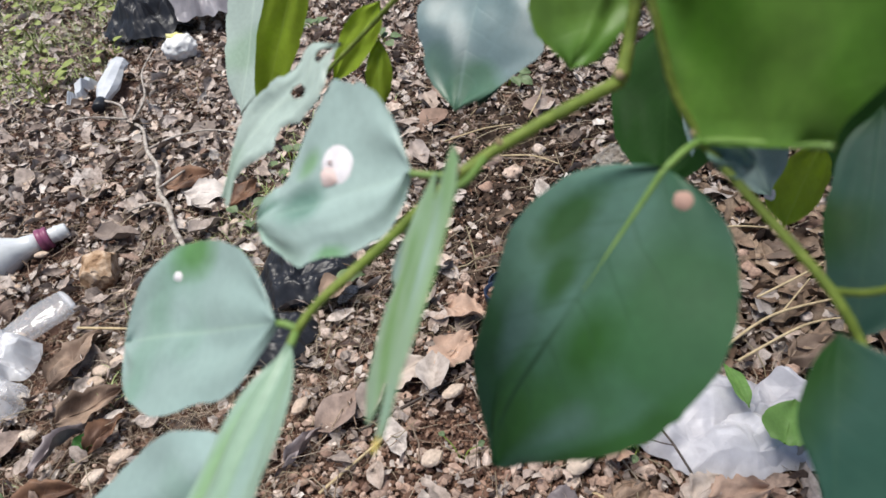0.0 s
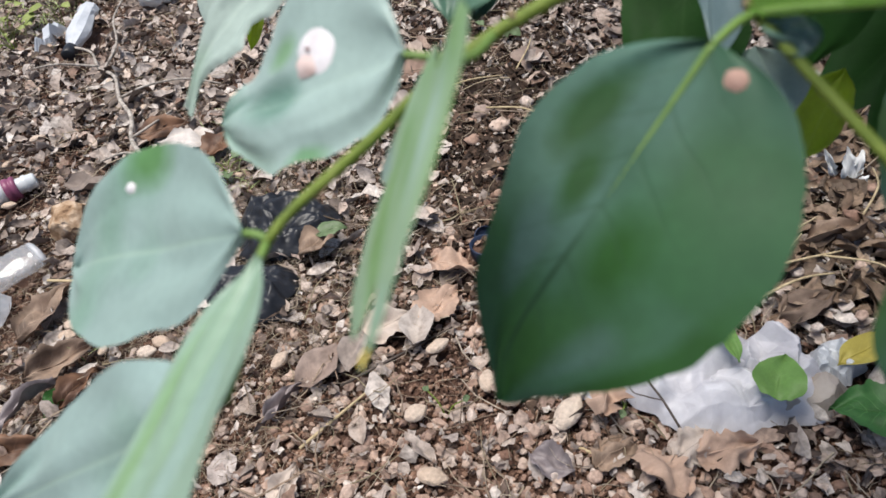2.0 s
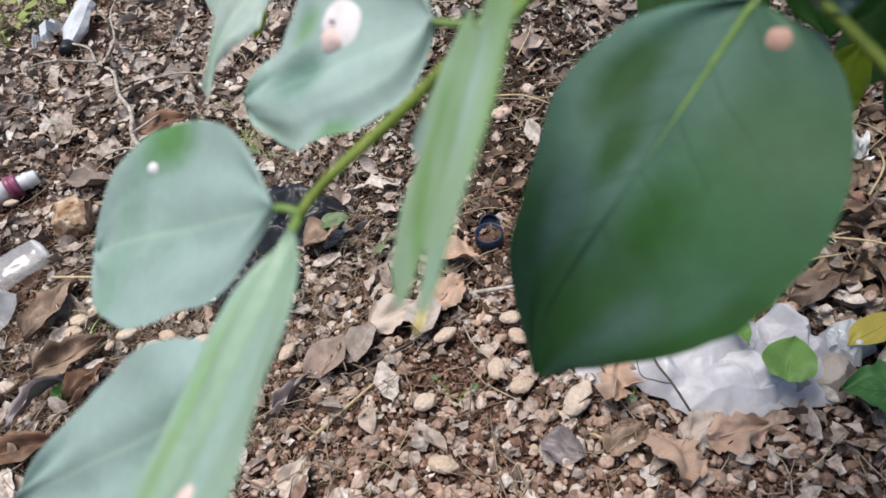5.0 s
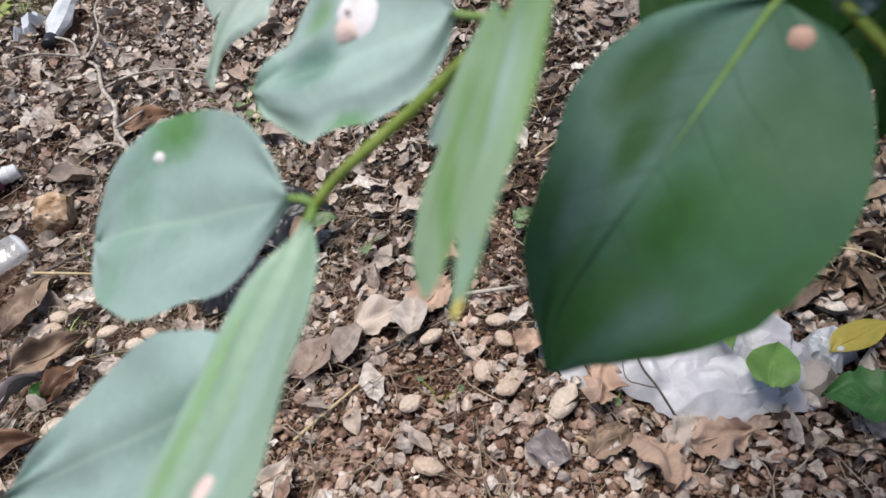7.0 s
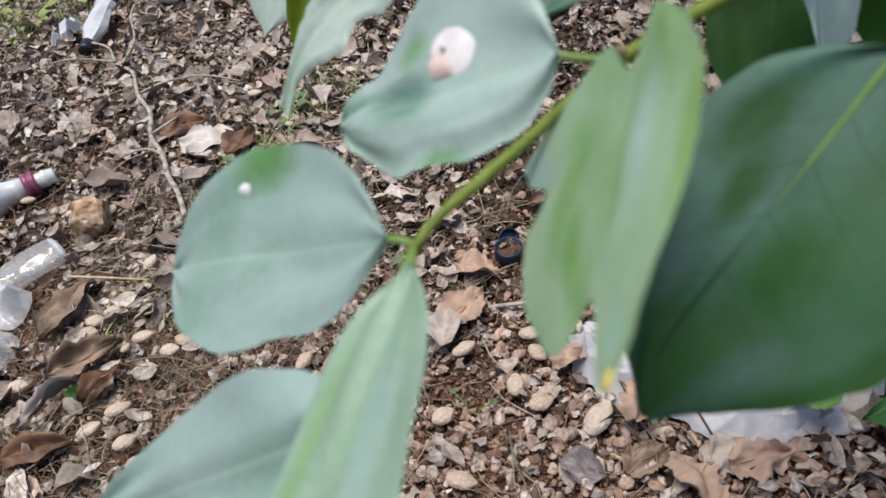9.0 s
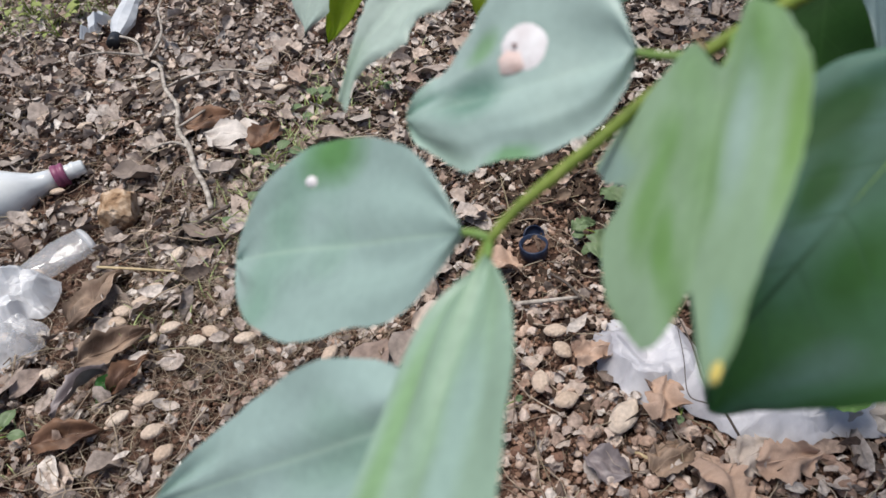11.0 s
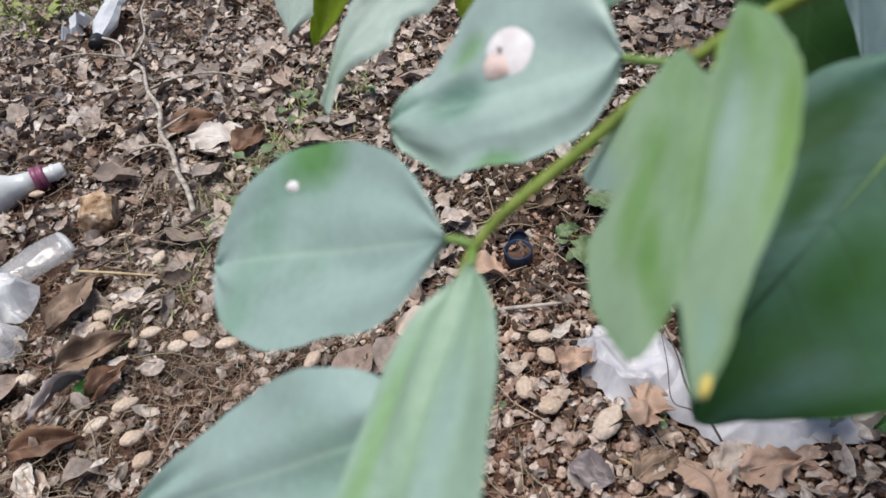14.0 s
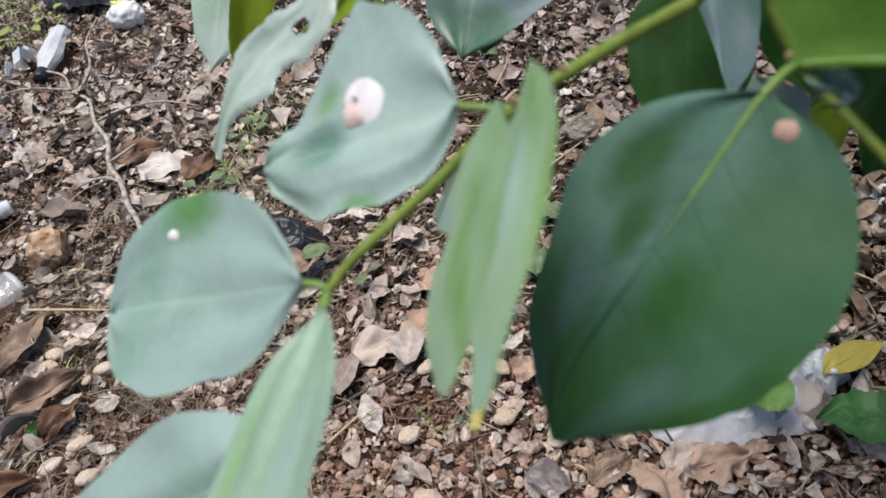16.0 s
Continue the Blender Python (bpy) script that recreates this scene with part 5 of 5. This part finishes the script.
lying_leaf("weed_leaf", 0.475, 0.535, 120, 0.06, 0.045, mat_weed, "toothed green weed leaf close to the soil", "leaf", z=0.025, seed=34, fold=12, rag=0.3, wave=0.004)

# ---- the shrub ----
shrub = holder("shrub_branch", (0.62, 0.12, 0), "leafy green shrub branch with glossy and pale leaves", "shrub")
NODE, KINK, FORK = Vector((0.1611, 0.3262, 0.5251)), Vector((0.1474, 0.3445, 0.5324)), Vector((0.0665, 0.3076, 0.4995))
tube("stem", [FORK - Vector((0.006, 0.018, 0.012)), FORK, (0.0873, 0.3198, 0.5109), (0.1075, 0.3279, 0.5227), (0.127, 0.336, 0.5285), KINK], [0.0008, 0.0011, 0.0012, 0.0013, 0.0015, 0.0017], mat_stem, shrub, knobs=0.1)
tube("stem", [KINK, (0.152, 0.352, 0.548), (0.16, 0.36, 0.60), (0.25, 0.36, 0.72), (0.45, 0.28, 0.62), (0.58, 0.16, 0.3), (0.62, 0.12, -0.01)], [0.0017, 0.0016, 0.0018, 0.003, 0.005, 0.008, 0.010], mat_stem, shrub, "long green stem", knobs=0.08)
tube("stem", [NODE, (0.1535, 0.333, 0.545), (0.150, 0.345, 0.60), (0.22, 0.36, 0.68)], [0.0010, 0.0010, 0.0013, 0.0018], mat_stem, shrub, knobs=0.06)
tube("stem", [NODE, (0.1705, 0.310, 0.5155), (0.1791, 0.2951, 0.5065), (0.184, 0.286, 0.497), (0.188, 0.270, 0.486)], [0.0011, 0.0011, 0.0011, 0.0010, 0.0009], mat_stem, shrub, knobs=0.06)
tube("stem", [(0.1791, 0.2951, 0.5065), (0.190, 0.297, 0.503), (0.21, 0.305, 0.50)], [0.0008, 0.0008, 0.0008], mat_stem, shrub)


for at_bud, r in (((0.1075, 0.3279, 0.5238), 0.0011), ((0.1180, 0.3322, 0.5268), 0.0010), ((0.1470, 0.3440, 0.5338), 0.0013), (NODE + Vector((-0.001, 0.001, 0.001)), 0.0011)):
    at_bud = Vector(at_bud)
    tube("bud", [at_bud, at_bud + Vector((-0.0006, -0.0003, 0.0012)), at_bud + Vector((-0.0008, -0.0006, 0.0022))], [r, r * 0.8, r * 0.1], mat_bud, shrub, "small tan bud on the stem", sides=7, steps=3)


def shrub_leaf(blade, front, back, label, petiole=None, rib=None, thick=0.0004, stalk=0.0010):
    ob = blade.build("leaf", front, back, shrub, label, thick=thick)
    if rib:
        blade.rib(ob, rib[0], rib[1], mat_rib, -0.0001, u1=0.58)
    if petiole:
        tube("petiole", petiole, [stalk, stalk * 0.8], mat_rib, ob, sides=7, steps=4)
    return ob


PALE_N, DARK_N = (-0.58, -0.44, 0.68), (-0.40, -0.60, 0.70)
# pale round leaf
A = Blade((0.0614, 0.3102, 0.4997), (-0.0012, 0.3431, 0.4676), (-0.583, -0.443, 0.681), [0.4, 2.4, 8, 14.8, 18.2, 19.2, 22, 22, 19.2, 15.2, 10, 4.6, 0],
          [0.4, 3.4, 9.7, 16.6, 21.4, 24, 25.4, 24, 20.2, 15.6, 9.6, 3.8, 0], (10, 4), 0.001, rag=0.02, wave=0.0014, seed=1, blunt=True)
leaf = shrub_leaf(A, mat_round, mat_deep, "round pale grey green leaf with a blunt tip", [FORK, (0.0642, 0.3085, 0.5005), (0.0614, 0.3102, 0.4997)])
A.spot("crust", 0.60, -0.66, 0.0016, mat_white_spot, leaf, "white speck", seed=1, wide=1.25)
# pale leaf with the pink crust
B = Blade((0.0965, 0.3309, 0.5232), (0.0482, 0.3518, 0.5001), (-0.542, -0.534, 0.648), [0, 1.5, 6, 9.6, 12.6, 14.2, 15.8, 15.2, 14.8, 15.4, 12.6, 9.4, 6.6, 3, 0],
          [0.3, 3.4, 13, 20, 24.8, 27.8, 29, 23, 16.8, 12.6, 9, 7.6, 5.4, 2.6, 0], (4, 8), -0.001, rag=0.05, wave=0.0015, seed=2, blunt=True)
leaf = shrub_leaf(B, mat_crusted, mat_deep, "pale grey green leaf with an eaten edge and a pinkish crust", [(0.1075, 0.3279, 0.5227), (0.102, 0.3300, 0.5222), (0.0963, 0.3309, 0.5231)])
B.spot("crust", 0.43, -0.30, 0.0055, mat_white_spot, leaf, "white and pink crust", seed=12, wide=1.05)
B.spot("crust", 0.485, -0.25, 0.0032, mat_pink_spot, leaf, "pink side of the crust", 0.0007, seed=3, wide=1.1)
B.spot("pit", 0.46, -0.36, 0.0005, mat_dark_spot, leaf, "dark pit in the crust", 0.0010, seed=4)
# leaf seen almost edge on, with two tips
C = Blade((0.1042, 0.3048, 0.5336), (0.0931, 0.2730, 0.5185), (-0.873, 0.076, 0.482), [13, 15.8, 18, 18.6, 18.5, 18, 16.5, 14.3, 12.3, 11, 8.6],
          [40, 39.5, 37, 34.5, 30, 25.8, 25.6, 27, 29.5, 30, 29.8, 29.2, 28.2, 26.8, 25.3, 23.8, 21.5, 19, 16.3, 13.5, 10.5], (0, 0), 0.0, lobes=(0.36, 0.18), wave=0.0003, rag=0.02, seed=3, ears=(0.27, 0.31))
leaf = shrub_leaf(C, mat_mid, mat_deep, "light green leaf split into two tips", [(0.114, 0.3306, 0.5250), (0.1095, 0.318, 0.5275), (0.1042, 0.3050, 0.5334)])
C.spot("tip", 0.975, 0.88, 0.0012, mat_yellow_tip, leaf, "yellowed tip", seed=5)
# big glossy leaf
D = Blade((0.1514, 0.3181, 0.5246), (0.1076, 0.2914, 0.4635), (-0.506, -0.595, 0.625), [4.0, 11.6, 19.3, 25.7, 30.4, 32.6, 32.9, 30.5, 24.5, 16.3, 8.0, 3.2, 0],
          [0.0, 4.4, 11.8, 18.2, 21.7, 23.0, 19.9, 16.7, 13.3, 7.9, 3.4, 1.6, 0], (3, 3), 0.001, rag=0.025, wave=0.0009, seed=4, blunt=True, drift=[0, -0.5, -0.9, -1.4, -2.0, -2.7, -3.4, -4.0, -4.2, -3.0, 0])
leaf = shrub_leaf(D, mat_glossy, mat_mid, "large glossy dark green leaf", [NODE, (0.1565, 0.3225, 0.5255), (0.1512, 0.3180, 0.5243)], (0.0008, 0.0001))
D.spot("crust", 0.05, 0.42, 0.0021, mat_dull_spot, leaf, "pink crust", seed=6)
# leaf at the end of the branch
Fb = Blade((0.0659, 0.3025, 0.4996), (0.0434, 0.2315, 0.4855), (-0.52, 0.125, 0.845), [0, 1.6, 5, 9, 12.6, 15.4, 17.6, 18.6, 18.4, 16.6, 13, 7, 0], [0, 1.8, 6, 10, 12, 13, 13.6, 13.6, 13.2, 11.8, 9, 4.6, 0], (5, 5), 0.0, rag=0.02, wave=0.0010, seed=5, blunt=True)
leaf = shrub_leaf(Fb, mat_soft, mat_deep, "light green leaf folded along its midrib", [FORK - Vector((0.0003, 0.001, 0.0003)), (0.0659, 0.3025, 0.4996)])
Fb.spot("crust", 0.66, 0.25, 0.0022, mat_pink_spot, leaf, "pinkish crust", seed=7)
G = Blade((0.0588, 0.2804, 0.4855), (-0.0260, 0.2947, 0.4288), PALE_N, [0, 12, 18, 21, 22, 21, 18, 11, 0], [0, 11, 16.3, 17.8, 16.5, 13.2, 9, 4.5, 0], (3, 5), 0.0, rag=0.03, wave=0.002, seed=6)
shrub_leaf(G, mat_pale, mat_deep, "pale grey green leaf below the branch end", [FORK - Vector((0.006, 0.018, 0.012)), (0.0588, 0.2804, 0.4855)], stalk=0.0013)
# upper leaves
E = Blade((0.0745, 0.3985, 0.5290), (0.0262, 0.3856, 0.4835), PALE_N, [0, 9.5, 12.5, 13.5, 12.5, 13, 8.5, 3.4, 3.4], [0, 7, 9, 9, 8, 9.5, 6, 3.0, 3.2], (3, 6), 0.0, rag=0.14, seed=7,
          drift=[0, -6.5, -4.5, -8, -12, -11.5, -11.5, -8, -3], holes=((0.325, 0.0, 0.045, 0.26), (0.10, 0.15, 0.05, 0.2)))
shrub_leaf(E, mat_ragged, mat_deep, "pale ragged leaf eaten down to a narrow tip")
E0 = Blade((-0.0026, 0.640, 0.5127), (-0.035, 0.585, 0.418), (-0.45, -0.60, 0.66), [0, 22, 29, 31, 30, 27, 23, 16, 0], [0, 15, 20, 22, 21, 19, 16, 11, 0], (3, 6), 0.0, rag=0.08, seed=8)
shrub_leaf(E0, mat_ragged, mat_deep, "pale grey green leaf with a ragged edge")
Y1 = Blade((0.0383, 0.55, 0.5251), (-0.0118, 0.55, 0.4283), (0.1, -0.75, 0.6), [0, 8, 11, 12, 11, 9, 6, 0], [0, 8, 11, 12, 11, 9, 6, 0], (10, 10), seed=9)
shrub_leaf(Y1, mat_yg, mat_yg, "yellow green leaf lit from behind")
Y2 = Blade((0.075, 0.50, 0.505), (0.046, 0.50, 0.470), (0.1, -0.75, 0.6), [0, 6, 8, 8, 7, 4, 0], [0, 6, 8, 8, 7, 4, 0], (10, 10), seed=10)
shrub_leaf(Y2, mat_yg, mat_yg, "yellow green leaf lit from behind")
Y3 = Blade((0.071, 0.50, 0.489), (0.066, 0.49, 0.457), (0.1, -0.75, 0.6), [0, 4, 6, 6, 4, 0], [0, 4, 6, 6, 4, 0], (10, 10), seed=11)
shrub_leaf(Y3, mat_yg, mat_yg, "yellow green leaf lit from behind")
Y4 = Blade((-0.018, 0.66, 0.424), (-0.046, 0.68, 0.366), (0.1, -0.75, 0.6), [0, 4, 6, 7, 6, 4, 0], [0, 4, 6, 7, 6, 4, 0], (10, 10), seed=24)
shrub_leaf(Y4, mat_yg, mat_yg, "small yellow green leaf lit from behind")
tube("stem", [(0.035, 0.49, 0.470), (0.048, 0.488, 0.482), (0.0814, 0.48, 0.5095), (0.13, 0.44, 0.56), (0.16, 0.37, 0.60)], [0.0009, 0.0010, 0.0012, 0.0014, 0.0016], mat_stem, shrub)
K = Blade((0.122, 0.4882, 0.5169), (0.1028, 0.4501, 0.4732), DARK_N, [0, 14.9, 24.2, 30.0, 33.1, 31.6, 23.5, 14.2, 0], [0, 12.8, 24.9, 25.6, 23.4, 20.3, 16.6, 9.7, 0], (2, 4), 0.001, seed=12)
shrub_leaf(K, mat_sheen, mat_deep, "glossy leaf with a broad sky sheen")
K2 = Blade((0.1306, 0.5013, 0.4905), (0.1122, 0.4767, 0.4609), DARK_N, [0, 5, 8, 9.5, 9.5, 9.0, 7.6, 4.9, 0], [0, 5.7, 11.4, 12.8, 12.6, 12.4, 11.2, 7, 0], seed=13)
shrub_leaf(K2, mat_deep, mat_mid, "small dark green leaf")
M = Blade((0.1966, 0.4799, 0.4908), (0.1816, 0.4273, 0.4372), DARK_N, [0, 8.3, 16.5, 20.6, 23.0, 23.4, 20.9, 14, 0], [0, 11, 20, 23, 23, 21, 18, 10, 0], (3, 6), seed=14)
shrub_leaf(M, mat_shaded, mat_mid, "dark green leaf behind the big one")
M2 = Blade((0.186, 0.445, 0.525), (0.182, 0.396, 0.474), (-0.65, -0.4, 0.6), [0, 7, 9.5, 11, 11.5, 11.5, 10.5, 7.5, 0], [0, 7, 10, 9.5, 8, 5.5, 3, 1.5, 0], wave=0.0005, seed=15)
shrub_leaf(M2, mat_blue_sheen, mat_deep, "grey green leaf with a bluish sheen")
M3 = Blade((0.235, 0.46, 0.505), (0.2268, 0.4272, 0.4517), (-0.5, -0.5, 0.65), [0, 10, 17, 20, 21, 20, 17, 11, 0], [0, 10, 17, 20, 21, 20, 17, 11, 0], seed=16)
shrub_leaf(M3, mat_shaded, mat_mid, "dark green leaf in the shade of the shrub")
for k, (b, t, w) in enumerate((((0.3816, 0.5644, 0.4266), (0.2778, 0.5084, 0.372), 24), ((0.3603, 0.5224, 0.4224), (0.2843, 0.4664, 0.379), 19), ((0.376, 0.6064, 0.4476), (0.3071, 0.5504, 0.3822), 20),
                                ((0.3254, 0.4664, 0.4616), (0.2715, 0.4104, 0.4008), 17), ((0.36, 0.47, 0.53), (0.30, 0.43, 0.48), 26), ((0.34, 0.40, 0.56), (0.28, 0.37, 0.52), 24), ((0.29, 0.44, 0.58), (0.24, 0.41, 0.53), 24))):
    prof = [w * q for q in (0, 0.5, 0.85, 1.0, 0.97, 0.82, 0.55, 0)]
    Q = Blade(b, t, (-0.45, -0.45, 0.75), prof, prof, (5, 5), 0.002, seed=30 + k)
    shrub_leaf(Q, mat_shaded, mat_mid, "dark green leaf in the shade of the shrub", [(0.33 + 0.02 * k, 0.44, 0.62), Vector(b) + Vector((0.01, 0.005, 0.02)), b])
ALONG, UP = Vector((0.0148, -0.0259, 0.0121)), Vector((-0.012, 0.036, 0.034))
H = Blade(NODE - ALONG * 0.35, NODE + ALONG, ALONG.cross(UP), [10, 20, 30, 41, 46, 46, 46, 46, 46, 45, 44, 42, 38, 24], [0, 0.3, 0.5, 0.6, 0.6, 0.6, 0.6, 0.6, 0.6, 0.5, 0.4, 0.3, 0.2, 0], (0, 0), 0.0005, lobes=(0.33, 0), rag=0.03, wave=0.0018, seed=17, drift=[34, 24, 14, 4, 0, 0, 0, 0, 0, 0, 0, 0, 0, 0])
shrub_leaf(H, mat_canopy, mat_canopy, "bright green leaf lit through from above", [NODE, NODE + ALONG * 0.5 + Vector((0, -0.0006, 0.0004)), NODE + ALONG], stalk=0.0010)
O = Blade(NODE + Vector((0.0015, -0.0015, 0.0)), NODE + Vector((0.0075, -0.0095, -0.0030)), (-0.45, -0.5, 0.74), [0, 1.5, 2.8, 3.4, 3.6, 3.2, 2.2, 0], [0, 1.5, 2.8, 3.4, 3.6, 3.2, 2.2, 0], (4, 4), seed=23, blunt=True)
shrub_leaf(O, mat_blue_sheen, mat_deep, "small young leaf beside the fork")
L = Blade((0.1522, 0.3651, 0.5593), (0.1362, 0.3481, 0.5351), (0.204, -0.764, 0.612), [0, 4, 6, 8, 8.5, 8, 7, 5, 0], [0, 7, 12, 15, 16, 16, 14, 10, 0], seed=18)
shrub_leaf(L, mat_lit, mat_deep, "bright green leaf lit through from above")
I = Blade((0.2143, 0.3525, 0.5118), (0.1992, 0.3129, 0.4692), DARK_N, [0, 9.6, 13.1, 14.3, 15.4, 16.0, 15.0, 11, 0], [0, 6.3, 8.5, 9.4, 9.9, 9.2, 7.5, 4.3, 0], wave=0.0003, seed=19)
shrub_leaf(I, mat_deep, mat_mid, "dark green leaf at the shrub's edge")
J = Blade((0.1751, 0.2833, 0.5078), (0.1684, 0.2573, 0.4817), DARK_N, [0, 10.1, 12.4, 14.3, 14.7, 14.4, 13.3, 9, 0], [0, 3.2, 5.0, 6.1, 6.2, 4.1, 2.4, 1.3, 0], wave=0.0003, seed=20)
shrub_leaf(J, mat_deep, mat_mid, "dark green leaf close below a side stem")
N1 = Blade((0.2596, 0.463, 0.4281), (0.2402, 0.4414, 0.4000), (0.108, -0.755, 0.647), [0, 7.0, 10.0, 11.1, 10.8, 10.0, 8.0, 4.9, 0], [0, 6, 10, 12, 14, 15.6, 14.4, 10, 0], seed=21)
leaf = shrub_leaf(N1, mat_yg, mat_yg, "yellow green leaf lit from behind")
N1.spot("crust", 0.72, -0.82, 0.003, mat_white_spot, leaf, "white speck", seed=9)
# Pale tone stands in for the sky that this leaf reflects
N2 = Blade((0.2203, 0.4596, 0.4449), (0.2292, 0.4345, 0.4234), DARK_N, [0, 5, 9, 12.5, 13.6, 12.7, 9.4, 3, 0], [5, 15.8, 16.4, 14.4, 12.3, 10.3, 7.6, 5.0, 0], seed=22)
shrub_leaf(N2, mat_pale, mat_deep, "small pale bluish green leaf")

# crown leaves out of view, added to shade the shrub's side of the ground
crown = random.Random(77)
verts, faces = [], []
for k in range(365):
    if k < 300:
        b = Vector((crown.uniform(0.24, 1.45), crown.uniform(0.15, 2.1), crown.uniform(0.80, 1.35)))
    else:
        # lower cluster, added to shade the leaves at the upper right
        b = Vector((crown.uniform(0.25, 0.48), crown.uniform(0.30, 0.50), crown.uniform(0.67, 0.78)))
    d = Vector((crown.uniform(-1, 1), crown.uniform(-1, 1), crown.uniform(-0.7, 0.1))).normalized() * crown.uniform(0.09, 0.14)
    w = [crown.uniform(30, 42) * q for q in (0, 0.6, 0.95, 1.0, 0.75, 0)]
    Q = Blade(b, b + d, (crown.uniform(-0.5, 0.5), crown.uniform(-0.5, 0.5), 1), w, w, (8, 8), 0.003, seed=80 + k)
    c = len(verts)
    for i in range(6):
        for j in (-1, -0.5, 0, 0.5, 1):
            verts.append(Q.at(i / 5, j))
    for i in range(5):
        for j in range(4):
            a = c + i * 5 + j
            faces.append((a, a + 5, a + 6, a + 1))
shade_foliage = mesh_object("shade_foliage", verts, faces, mat_deep, shrub, "added unseen crown leaves overhead that shade the ground")
tagged(shade_foliage, kind="stuff")
# unseen stems that carry the added crown
for k in range(7):
    a = Vector((0.50 + 0.01 * k, 0.22, 0.50))
    tube("stem", [a, (0.45 + 0.08 * k, 0.5 + 0.1 * k, 0.95), (0.15 + 0.17 * k, 0.8 + 0.2 * (k % 4), 1.1)], [0.006, 0.004, 0.002], mat_bark, shrub)
